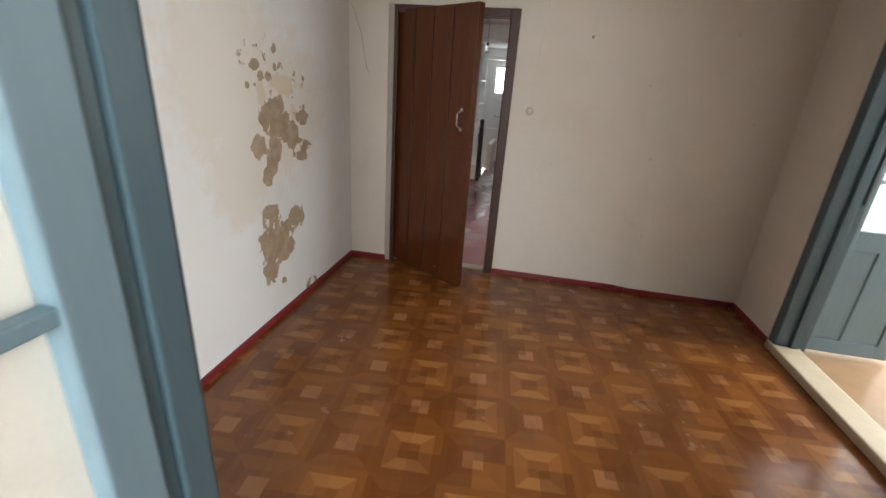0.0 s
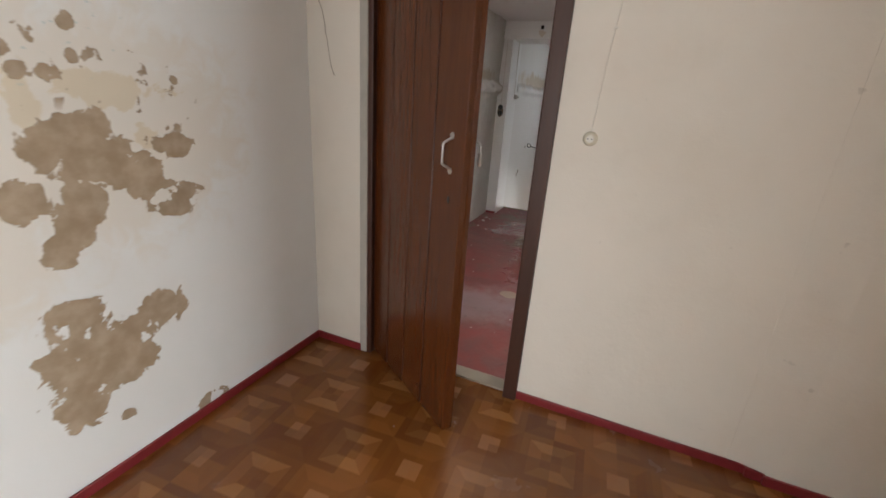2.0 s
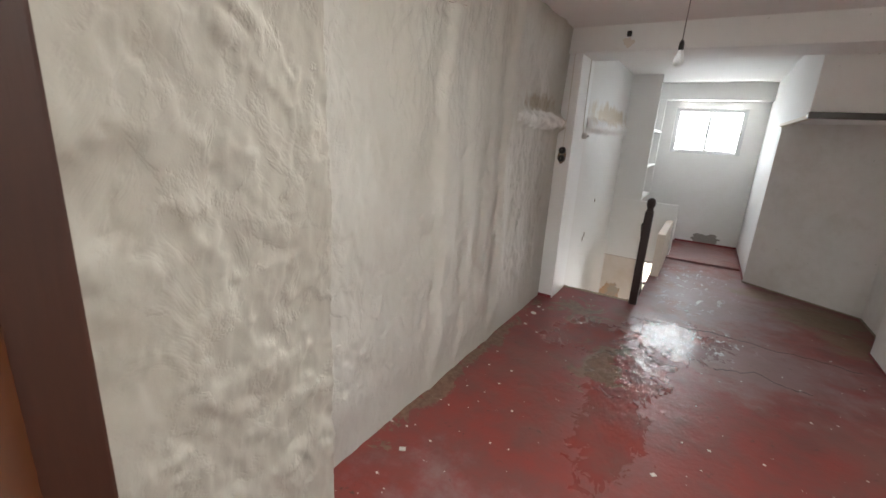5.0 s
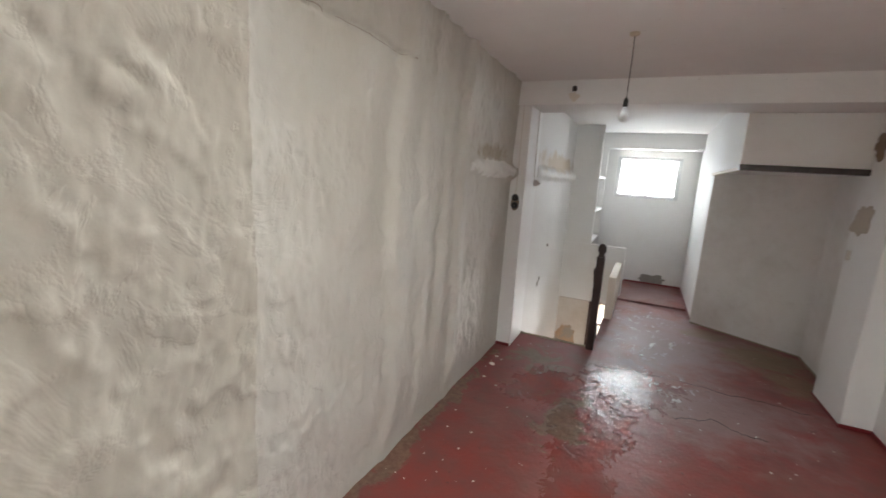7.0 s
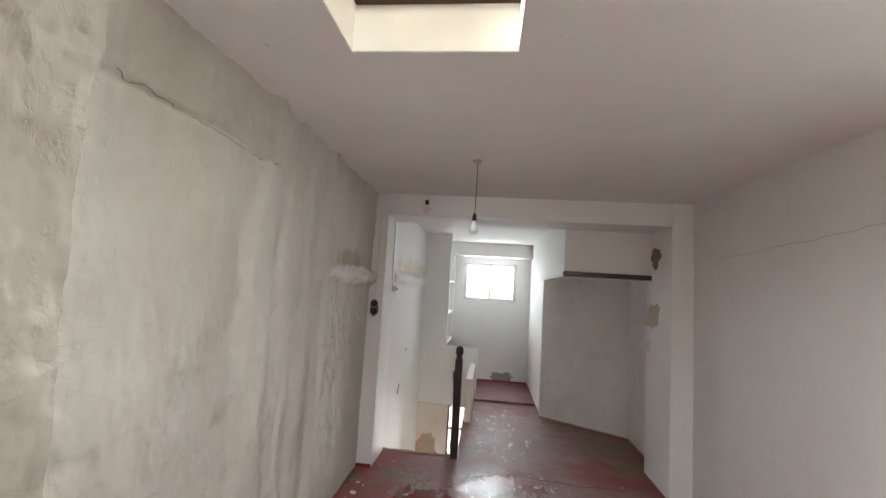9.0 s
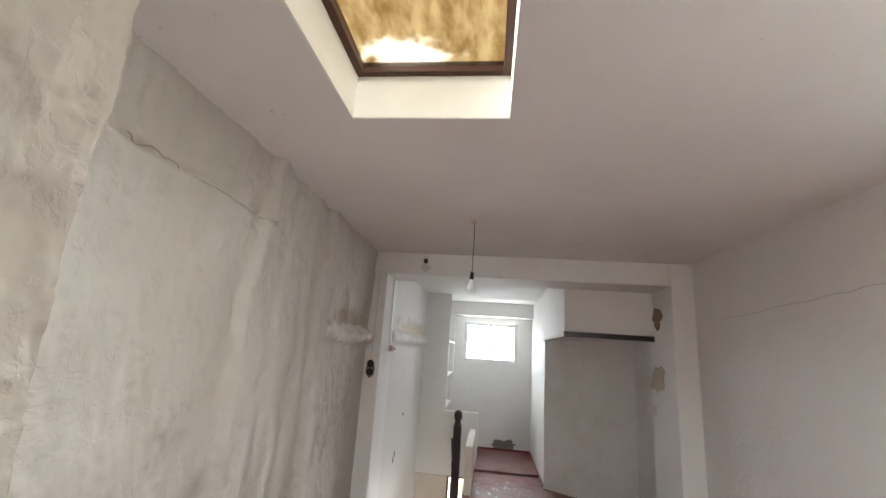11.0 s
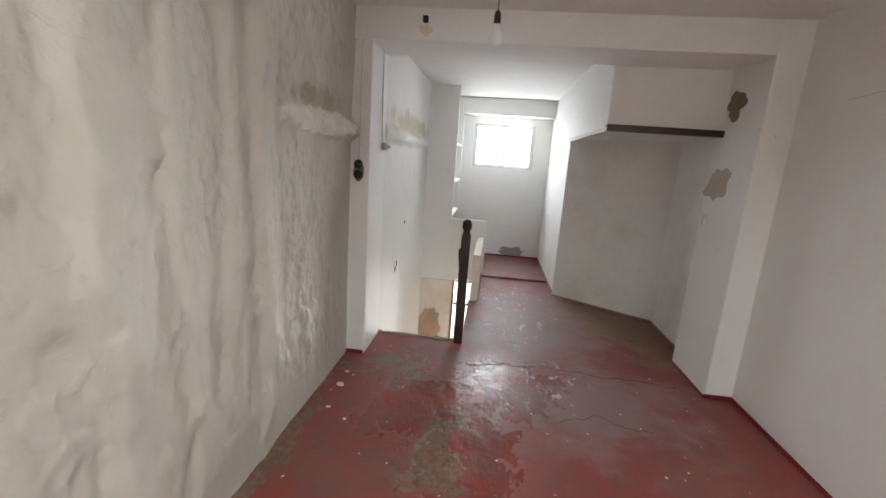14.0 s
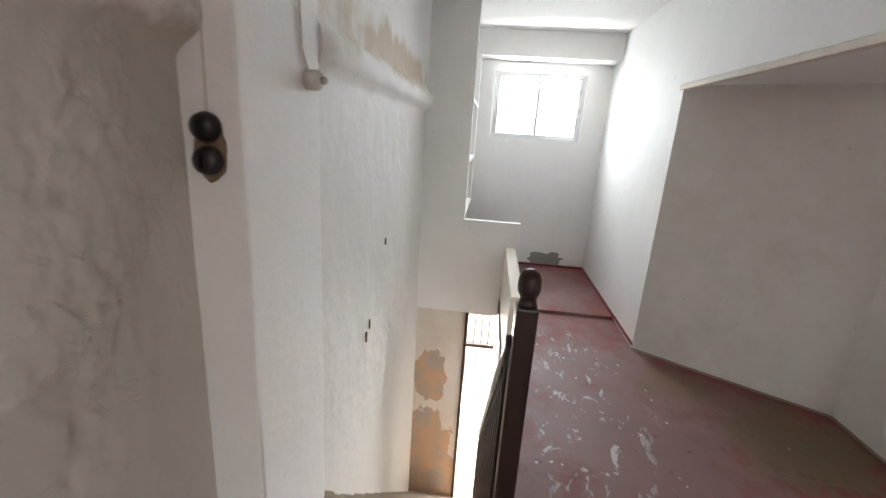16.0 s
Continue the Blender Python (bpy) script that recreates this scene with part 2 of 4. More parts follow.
def red_floor():
    n = Net("red_painted_concrete")
    x, y, z = n.axes()
    big, mid, fine = n.noise(0.9, 5, 0.65), n.noise(4.5, 6, 0.65), n.noise(30, 4, 0.6)
    c = n.mix(n.ramp(mid, 0.3, 0.75), (0.23, 0.036, 0.028), (0.17, 0.058, 0.050))
    scuffed = n.blobs(x, y, ((-0.1, 8.9, 1.2, 1.7), (0.2, 7.2, 0.9, 0.8), (-0.3, 10.9, 0.8, 1.0), (-0.9, 4.6, 0.7, 0.5)))
    scuffed = n.ramp(n.math("ADD", scuffed, n.math("MULTIPLY", n.math("SUBTRACT", n.noise(2.6, 6, 0.68), 0.5), 2.2)), 0.0, 0.8)
    c = n.mix(n.math("MULTIPLY", scuffed, 0.82), c, (0.27, 0.18, 0.18))
    c = n.mix(n.math("MULTIPLY", n.ramp(big, 0.45, 0.7), 0.4), c, (0.18, 0.115, 0.10))
    bare_area = n.blobs(x, y, ((-0.85, 6.5, 0.3, 0.7), (-1.2, 7.4, 0.4, 0.5), (0.85, 8.75, 0.55, 0.6), (-1.66, 6.0, 0.14, 2.5)))
    bare = n.ramp(n.math("ADD", n.math("MULTIPLY", bare_area, 0.26), n.math("SUBTRACT", n.noise(3.6, 7, 0.7, distortion=0.7), 0.5)), 0.12, 0.18)
    grey = n.mix(n.ramp(fine, 0.3, 0.7), (0.10, 0.075, 0.045), (0.21, 0.165, 0.11))
    c = n.mix(n.math("MULTIPLY", bare, 0.68), c, grey)
    soil = n.blobs(x, y, ((0.85, 8.75, 0.55, 0.55), (0.35, 9.25, 0.35, 0.3), (0.95, 8.2, 0.3, 0.4)))
    soil = n.ramp(n.math("ADD", soil, n.math("MULTIPLY", n.math("SUBTRACT", n.noise(5, 6, 0.65), 0.5), 1.6)), 0.1, 0.6)
    c = n.mix(n.math("MULTIPLY", soil, 0.7), c, (0.19, 0.135, 0.075))
    repair = n.ramp(n.math("ADD", n.blobs(x, y, ((-0.59, 4.88, 0.085, 0.075),)), n.math("MULTIPLY", n.math("SUBTRACT", n.noise(12, 4), 0.5), 0.5)), 0.0, 0.12)
    c = n.mix(n.math("MULTIPLY", repair, 0.75), c, (0.36, 0.28, 0.19))
    chip_zone = n.ramp(n.blobs(x, y, ((-0.35, 9.0, 0.5, 1.2), (-0.3, 7.4, 0.6, 0.5))), 0.0, 0.5)
    chip = n.math("MULTIPLY", chip_zone, n.ramp(n.noise(8, 7, 0.68, (1.4, 0.8, 1), 0.6), 0.585, 0.61))
    c = n.mix(n.math("MULTIPLY", chip, 0.85), c, (0.62, 0.57, 0.56))
    flake = n.ramp(n.noise(27, 2, 0.5), 0.765, 0.78)
    c = n.mix(n.math("MULTIPLY", flake, 0.8), c, (0.68, 0.66, 0.6))
    dark = n.ramp(n.noise(15, 4, 0.65), 0.66, 0.72)
    c = n.mix(n.math("MULTIPLY", dark, 0.6), c, (0.05, 0.035, 0.028))
    ragged = n.math("MULTIPLY", n.math("SUBTRACT", n.noise(6.5, 7, 0.66, (1.2, 0.8, 1), 1.0), 0.5), 2.6)
    wet = n.blobs(x, y, ((-0.62, 5.75, 0.20, 0.6), (-0.66, 6.5, 0.30, 0.7), (-0.42, 7.3, 0.42, 0.45), (-1.0, 6.9, 0.4, 0.4)))
    wet = n.ramp(n.math("ADD", wet, ragged), 0.10, 0.20)
    damp = n.ramp(n.blobs(x, y, ((-0.7, 6.4, 1.1, 1.7),)), 0.0, 0.6)
    r = n.math("SUBTRACT", n.math("ADD", 0.40, n.math("MULTIPLY", mid, 0.25)), n.math("MULTIPLY", damp, 0.12))
    r = n.math("MULTIPLY", r, n.math("SUBTRACT", 1.0, n.math("MULTIPLY", wet, 0.86)))
    h = n.math("ADD", n.math("MULTIPLY", mid, 0.6), n.math("MULTIPLY", fine, 0.12))
    h = n.math("ADD", h, n.math("MULTIPLY", bare, -0.05))
    h = n.math("MULTIPLY", h, n.math("SUBTRACT", 1.0, n.math("MULTIPLY", wet, 0.35)))
    h = n.math("ADD", h, n.math("MULTIPLY", n.math("MULTIPLY", n.noise(11, 4, 0.6, (1, 0.7, 1)), wet), 0.55))
    return n.done(c, r, h, 0.45, 0.03)


def wood_paint(name, a, b, rough=0.3, stretch=(8, 8, 0.8), bump=0.15):
    n = Net(name)
    g, w = n.noise(6, 6, 0.65, stretch), n.noise(3, 4)
    c = n.mix(g, a, b)
    c = n.mix(n.math("MULTIPLY", n.ramp(n.noise(25, 3), 0.74, 0.82), 0.05), c, tuple(min(1, v * 2.5 + 0.05) for v in b))
    return n.done(c, n.math("ADD", rough, n.math("MULTIPLY", w, 0.15)), g, bump, 0.006)


def plain(name, colour, rough=0.5, metal=0.0, vary=0.25, scale=20):
    n = Net(name)
    g = n.noise(scale, 5, 0.6)
    return n.done(n.mix(g, tuple(v * (1 - vary) for v in colour), tuple(min(1, v * (1 + vary)) for v in colour)), n.math("ADD", rough - 0.06, n.math("MULTIPLY", g, 0.12)), g, 0.1, 0.004, metal)


mat_rough = rough_plaster("rough_whitewash", (0.60, 0.578, 0.53), (0.46, 0.42, 0.35), 0.16)
mat_pier = rough_plaster("flaking_whitewash", (0.47, 0.435, 0.375), (0.35, 0.30, 0.235), 0.22, 0.32)
mat_peel = peeling_wall()
mat_low = stair_low_wall()
mat_lino = lino()
mat_red = red_floor()
mat_door = wood_paint("brown_varnish", (0.058, 0.0145, 0.004), (0.12, 0.034, 0.009), 0.16)
mat_frame_brown = wood_paint("dark_brown_frame_paint", (0.034, 0.010, 0.005), (0.07, 0.021, 0.009), 0.42)
mat_post = wood_paint("black_brown_paint", (0.016, 0.008, 0.007), (0.035, 0.016, 0.013), 0.25)
mat_blue = wood_paint("blue_gloss_paint", (0.15, 0.235, 0.285), (0.19, 0.285, 0.34), 0.28)
mat_blue_dark = wood_paint("blue_frame_paint", (0.055, 0.10, 0.125), (0.08, 0.135, 0.165), 0.25)
mat_skirt = plain("red_skirting_paint", (0.20, 0.018, 0.022), 0.4)
mat_steel = plain("worn_steel", (0.55, 0.53, 0.5), 0.3, 1.0)
mat_brass = plain("dull_brass", (0.42, 0.33, 0.18), 0.35, 1.0)
mat_iron = plain("dark_iron", (0.03, 0.028, 0.026), 0.5, 0.6)
mat_bakelite = plain("black_bakelite", (0.012, 0.01, 0.009), 0.3)
mat_ivory = plain("ivory_plastic", (0.62, 0.56, 0.45), 0.4, vary=0.1)
mat_cable = plain("painted_cable", (0.66, 0.62, 0.56), 0.6, vary=0.1)
mat_dark_cable = plain("dark_cable", (0.05, 0.045, 0.04), 0.6)
mat_alu = plain("white_aluminium", (0.72, 0.73, 0.74), 0.35, vary=0.05)
mat_sill = plain("cream_stone_sill", (0.55, 0.46, 0.33), 0.5, vary=0.2, scale=9)
mat_pale_floor = plain("pale_side_floor", (0.36, 0.22, 0.12), 0.3, vary=0.3, scale=6)
mat_patch = plain("grey_cement", (0.33, 0.31, 0.29), 0.85, vary=0.25, scale=30)
mat_hole = plain("brown_bare_plaster", (0.24, 0.17, 0.115), 0.9, vary=0.4, scale=25)
mat_debris = plain("white_plaster_flake", (0.68, 0.66, 0.61), 0.8, vary=0.12)
mat_stone = plain("worn_stone_step", (0.30, 0.24, 0.18), 0.7, vary=0.35, scale=8)
mat_yard = plain("white_yard_wall", (0.78, 0.75, 0.62), 0.8, vary=0.08, scale=3)
mat_ground = plain("yard_ground", (0.42, 0.39, 0.34), 0.9, vary=0.2, scale=3)


def glass(name, colour, rough, alpha_noise=False):
    n = Net(name)
    n.bsdf.inputs["Transmission Weight"].default_value = 1.0
    n.bsdf.inputs["IOR"].default_value = 1.1
    if alpha_noise:
        f = n.ramp(n.noise(16, 6, 0.7, (1, 0.35, 1)), 0.35, 0.7)
        c = n.mix(f, colour, (0.055, 0.037, 0.016))
        ax = n.axes()
        pale = n.ramp(n.math("ADD", n.blob(ax[0], ax[1], -0.10, 0.36, 0.24, 0.13), n.math("MULTIPLY", n.math("SUBTRACT", n.noise(9, 5), 0.5), 1.5)), 0.1, 0.6)
        return n.done(n.mix(pale, c, (0.16, 0.135, 0.095)), rough)
    return n.done(colour, rough)


mat_glass = glass("clear_glass", (0.95, 0.97, 0.97), 0.02)
mat_frost = glass("frosted_glass", (0.50, 0.51, 0.50), 0.35)
mat_amber = glass("dirty_amber_glass", (0.022, 0.011, 0.0028), 0.35, True)
mat_bulb = glass("bulb_glass", (0.97, 0.97, 0.95), 0.3)


# ---- mesh helpers ----
def bm_box(bm, x0, x1, y0, y1, z0, z1, bevel=0.0, m=None):
    mat = Matrix.Translation(((x0 + x1) / 2, (y0 + y1) / 2, (z0 + z1) / 2)) @ Matrix.Diagonal((abs(x1 - x0), abs(y1 - y0), abs(z1 - z0), 1))
    r = bmesh.ops.create_cube(bm, size=1, matrix=(m @ mat) if m else mat)
    if bevel:
        es = list({e for v in r["verts"] for e in v.link_edges})
        bmesh.ops.bevel(bm, geom=es, offset=bevel, segments=2, affect="EDGES", profile=0.6)


def bm_tube(bm, p, q, r0, r1=None, seg=12):
    p, q = Vector(p), Vector(q)
    d = q - p
    m = Matrix.Translation((p + q) / 2) @ d.to_track_quat("Z", "Y").to_matrix().to_4x4()
    bmesh.ops.create_cone(bm, cap_ends=True, segments=seg, radius1=r0, radius2=r0 if r1 is None else r1, depth=d.length, matrix=m)


def bm_lathe(bm, profile, m=None, seg=20):
    """Turn (radius, height) pairs round z."""
    rings = []
    for r, z in profile:
        ring = []
        for i in range(seg):
            a = 2 * math.pi * i / seg
            v = Vector((r * math.cos(a), r * math.sin(a), z))
            ring.append(bm.verts.new(m @ v if m else v))
        rings.append(ring)
    for a, b in zip(rings, rings[1:]):
        for i in range(seg):
            bm.faces.new((a[i], a[(i + 1) % seg], b[(i + 1) % seg], b[i]))
    bm.faces.new(list(reversed(rings[0])))
    bm.faces.new(rings[-1])


def link(name, bm, material, parent=None, smooth=False):
    bmesh.ops.recalc_face_normals(bm, faces=bm.faces)
    me = bpy.data.meshes.new(name)
    bm.to_mesh(me)
    bm.free()
    me.materials.append(material)
    if smooth:
        me.polygons.foreach_set("use_smooth", [True] * len(me.polygons))
    ob = new(name, me)
    if parent:
        ob.parent = parent
    return ob


def part(name, bm, material, parent, label="", smooth=False):
    return tagged(link(name, bm, material, parent, smooth), label)


def box(name, material, *b, bevel=0.0, parent=None):
    bm = bmesh.new()
    bm_box(bm, *b, bevel=bevel)
    return link(name, bm, material, parent)


def structure(name, label, category, material, *boxes, bevel=0.0):
    bm = bmesh.new()
    for b in boxes:
        bm_box(bm, *b, bevel=bevel)
    return tagged(link(name, bm, material), label, category, kind="structure")


def thing(name, label, category, at=(0, 0, 0), rz=0, group=""):
    ob = new(name)
    ob.matrix_world = pose(*at, 0, 0, rz)
    return tagged(ob, label, category, group)


def cable(name, points, radius, material, parent=None):
    cu = bpy.data.curves.new(name, "CURVE")
    cu.dimensions, cu.bevel_depth, cu.bevel_resolution = "3D", radius, 2
    sp = cu.splines.new("POLY")
    sp.points.add(len(points) - 1)
    for p, c in zip(sp.points, points):
        p.co = (*c, 1)
    cu.materials.append(material)
    ob = new(name, cu)
    dg = bpy.context.evaluated_depsgraph_get()
    me = bpy.data.meshes.new_from_object(ob.evaluated_get(dg))
    bpy.data.objects.remove(ob)
    ob = new(name, me)
    if parent:
        ob.parent = parent
    return ob


def fbm(p, octaves=4):
    return noise.fractal(Vector(p), 0.9, 2.1, octaves)


def relief_wall(name, label, material, origin, u, v, nu, nv, height, back=0.12, closed=True):
    """A plastered wall of real relief: a grid from origin along u and v, pushed along u x v by height(s, t), with a flat back."""
    o, u, v = Vector(origin), Vector(u), Vector(v)
    n = u.cross(v).normalized()
    verts, faces = [], []
    for j in range(nv + 1):
        for i in range(nu + 1):
            p = o + u * (i / nu) + v * (j / nv)
            verts.append(p + n * height(p))
    W = nu + 1
    for j in range(nv):
        for i in range(nu):
            faces.append((j * W + i, j * W + i + 1, (j + 1) * W + i + 1, (j + 1) * W + i))
    rim = {}
    for j in range(nv + 1):
        for i in range(nu + 1):
            if i in (0, nu) or j in (0, nv):
                rim[j * W + i] = len(verts)
                verts.append(verts[j * W + i].copy())
    k = len(verts)
    verts += [o - n * back, o + u - n * back, o + u + v - n * back, o + v - n * back]
    faces.append((k + 3, k + 2, k + 1, k))
    faces.append([k, k + 1] + [rim[nu - i] for i in range(nu + 1)])
    faces.append([k + 2, k + 3] + [rim[nv * W + i] for i in range(nu + 1)])
    faces.append([k + 1, k + 2] + [rim[(nv - j) * W + nu] for j in range(nv + 1)])
    faces.append([k + 3, k] + [rim[j * W] for j in range(nv + 1)])
    me = bpy.data.meshes.new(name)
    me.from_pydata([tuple(p) for p in verts], [], faces)
    me.materials.append(material)
    me.polygons.foreach_set("use_smooth", [i < nu * nv for i in range(len(me.polygons))])
    return tagged(new(name, me), label, "wall", kind="structure")


# ---- plan ----
ZR, ZC = 0.11, -0.02          # floor of the vinyl room, floor of the red corridor
XL, XR, YD = -1.42, 1.76, 3.40  # vinyl room: side walls, door wall
CL, CR, CEIL = -1.71, 1.24, 2.56

# ---- vinyl room shell ----
structure("floor_1", "worn brown parquet-patterned vinyl sheet floor", "floor", mat_lino, (XL - 0.05, XR + 0.02, 0.2, YD + 0.02, ZR - 0.1, ZR))
gentle = lambda k, s: (lambda p: k * fbm((p[0] * s, p[1] * s, p[2] * s * 0.7)))
relief_wall("wall_west", "white painted wall with large peeling brown patches", mat_peel, (XL, 0.2, ZR - 0.05), (0, 3.2, 0), (0, 0, 2.75), 60, 50, gentle(0.006, 1.4))
structure("wall_south", "cream plastered wall around a blue doorway", "wall", mat_wall_cream,
          (XL - 0.1, -0.52, 0.22, 0.48, ZR - 0.1, 2.8), (0.56, XR + 0.2, 0.22, 0.48, ZR - 0.1, 2.8), (-0.52, 0.56, 0.22, 0.48, 2.2, 2.8))
# door wall: short pier beside the door, then the long cream face in two planes
structure("wall_north", "cream plastered wall with a brown door", "wall", mat_wall_cream,
          (XL - 0.3, -1.10, YD - 0.03, YD + 0.12, ZR - 0.12, 2.8), (-0.155, XR + 0.2, YD, YD + 0.16, ZC - 0.1, 2.8),
          (-1.10, -0.155, YD, YD + 0.16, 2.125, 2.8))
bm = bmesh.new()
foot = ((0.80, YD + 0.05), (0.80, YD - 0.002), (0.84, YD - 0.004), (0.90, YD - 0.014), (0.95, YD - 0.028), (0.99, YD - 0.034), (XR + 0.15, YD - 0.034), (XR + 0.15, YD + 0.05))
lo = [bm.verts.new((x, y, ZC - 0.1)) for x, y in foot]
hi = [bm.verts.new((x, y, 2.8)) for x, y in foot]
bm.faces.new(lo), bm.faces.new(hi)
for i in range(len(foot)):
    j = (i + 1) % len(foot)
    bm.faces.new((lo[i], lo[j], hi[j], hi[i]))
tagged(link("wall_north_chimney", bm, mat_wall_cream), "cream plastered breast swelling out of the wall", "wall", kind="structure")
structure("wall_east", "cream plastered wall beside a blue doorway", "wall", mat_wall_cream,
          (XR, XR + 0.16, 2.82, YD - 0.036, ZR - 0.1, 2.8), (XR, XR + 0.16, 0.2, 1.62, ZR - 0.1, 2.8), (XR, XR + 0.16, 1.62, 2.82, 2.2, 2.8))
structure("ceiling_1", "plain cream plaster ceiling", "ceiling", mat_ceiling, (XL - 0.1, XR + 0.1, 0.22, YD + 0.1, 2.70, 2.82))
sk = 0.045
structure("baseboard", "dark red painted skirting band", "skirting", mat_skirt,
          (XL, XL + 0.012, 0.48, YD - 0.042, ZR, ZR + sk), (XL, -1.10, YD - 0.042, YD - 0.03, ZR, ZR + sk), (-1.112, -1.10, YD - 0.03, YD + 0.03, ZR, ZR + sk),
          (-0.165, 0.95, YD - 0.012, YD, ZR, ZR + sk), (0.87, 0.94, YD - 0.030, YD - 0.012, ZR, ZR + sk), (0.932, XR, YD - 0.046, YD - 0.030, ZR, ZR + sk), (XR - 0.012, XR, 2.82, YD - 0.047, ZR, ZR + sk),
          (XR - 0.012, XR, 0.48, 1.62, ZR, ZR + sk), bevel=0.004)

# side room beyond the blue doorway
structure("floor_2", "pale worn floor of the side room", "floor", mat_pale_floor, (XR + 0.02, 4.5, -0.2, 4.2, ZR - 0.1, ZR + 0.03))
structure("wall_side_room", "white plastered walls of the side room", "wall", mat_wall_white,
          (4.5, 4.65, -0.2, 2.35, 0, 2.8), (4.5, 4.65, 3.45, 4.2, 0, 2.8), (4.5, 4.65, 2.35, 3.45, 0, 1.0), (4.5, 4.65, 2.35, 3.45, 2.4, 2.8),
          (XR + 0.16, 4.65, 4.2, 4.35, 0, 2.8), (XR + 0.16, 4.65, -0.35, -0.2, 0, 2.8), (XR, XR + 0.155, 3.56, 4.2, 0, 2.8), (XR + 0.005, XR + 0.155, -0.2, 0.2, 0, 2.8))
structure("ceiling_2", "plain side room ceiling", "ceiling", mat_ceiling, (XR + 0.1, 4.65, -0.35, 4.35, 2.72, 2.84))
structure("sill_1", "cream stone threshold under the blue doorway", "threshold", mat_sill, (XR - 0.035, XR + 0.13, 1.62, 2.815, ZR, ZR + 0.055), bevel=0.012)

# hall behind the start, out of view; its window opening is added for the fill lamp
structure("floor_3", "plain hall floor", "floor", mat_lino, (-1.6, 1.75, -2.6, 0.22, ZR - 0.104, ZR - 0.004))
structure("wall_hall", "cream hall walls", "wall", mat_wall_cream,
          (-1.75, -1.6, -2.6, 0.22, 0, 2.8), (1.75, 1.755, -2.6, -0.2, 0, 2.8),
          (-1.75, -0.3, -2.75, -2.6, 0, 2.8), (0.9, 1.9, -2.75, -2.6, 0, 2.8), (-0.3, 0.9, -2.75, -2.6, 0, 1.0), (-0.3, 0.9, -2.75, -2.6, 2.4, 2.8))
structure("ceiling_3", "plain hall ceiling", "ceiling", mat_ceiling, (-1.75, 1.9, -2.75, 0.22, 2.71, 2.83))

# ---- red corridor shell ----
structure("floor_4", "worn red painted concrete floor with wet patches", "floor", mat_red,
          (-1.8, 1.35, YD + 0.10, 8.0, ZC - 0.15, ZC), (-0.80, 1.35, 8.0, 10.26, ZC - 0.15, ZC))
structure("floor_5", "red painted raised floor below the window", "floor", mat_red, (-0.80, 0.3, 10.26, 11.75, ZC - 0.15, ZC + 0.03), (-1.62, -0.80, 10.44, 11.75, ZC - 0.15, ZC + 0.03), bevel=0.006)
structure("sill_2", "worn threshold board in the brown doorway", "threshold", mat_stone, (-1.04, -0.225, YD + 0.015, YD + 0.105, ZC, ZR + 0.012), bevel=0.006)


def step(v, lo, hi):
    k = max(0.0, min(1.0, (v - lo) / (hi - lo)))
    return k * k * (3 - 2 * k)


def fold(y, y0, near, far):
    """A vertical fold of plaster: steep towards the door, soft away from it."""
    d = y - y0
    return math.exp(-(d / (near if d < 0 else far)) ** 2)


def left_relief(p):
    y, z = p[1], p[2]
    bend = 0.030 * math.sin(z * 3) + 0.025 * fbm((1, z * 2.5, 0), 3)
    ribs = 0.050 * fold(y, 5.42 + bend, 0.035, 0.16) + 0.046 * fold(y, 6.25 + bend, 0.03, 0.12)
    ribs += 0.026 * fold(y, 5.75 + bend, 0.03, 0.10) + 0.020 * fold(y, 6.02 - bend, 0.03, 0.08)
    lumps = 0.020 * fbm((0, y * 2.2, z * 0.9)) + 0.014 * abs(fbm((3, y * 3, z * 1.6))) + 0.010 * fbm((4, y * 8, z * 4), 3) + 0.004 * fbm((7, y * 20, z * 12), 2)
    coats = 0.006 * step(fbm((11, y * 2.6, z * 1.7), 5), 0.02, 0.07) + 0.005 * step(fbm((15, y * 5, z * 3.2), 5), 0.16, 0.21)
    rag = 0.55 + 0.45 * step(fbm((21, y * 9, z * 9), 4), -0.25, 0.2)
    ledge = 0.070 * rag * max(0, min(1, (y - 6.42) / 0.15)) * math.exp(-(abs(z - 1.75 + 0.02 * (y - 6.5) - 0.02 * fbm((2, y * 6, 0), 3)) / 0.062) ** 3)
    groove = -0.022 * math.exp(-((z - 2.255 - 0.01 * math.sin(y * 9)) / 0.013) ** 2) if y < 5.5 else 0
    lean = 0.05 * max(0, z - 1.9)
    fade = max(0.15, min(1, (7.5 - y) / 0.25))
    foot = 0.3 + 0.7 * step(z, 0.0, 0.3)
    return (ribs + lumps + coats + groove) * fade * foot + ledge + lean


relief_wall("wall_corridor_west", "rough lumpy whitewashed plaster wall", mat_rough, (CL, 3.95, ZC - 0.05), (0, 3.6, 0), (0, 0, 2.68), 400, 260, left_relief)


def pier_relief(p):
    y, z = p[1], p[2]
    crust = step(fbm((5, y * 5, z * 4), 5), 0.0, 0.07) + 0.7 * step(fbm((8, y * 9, z * 7), 5), 0.1, 0.17)
    return 0.012 * fbm((1, y * 3.5, z * 2.5)) + 0.008 * abs(fbm((5, y * 8, z * 6))) + 0.006 * crust + 0.003 * fbm((9, y * 22, z * 17), 2)


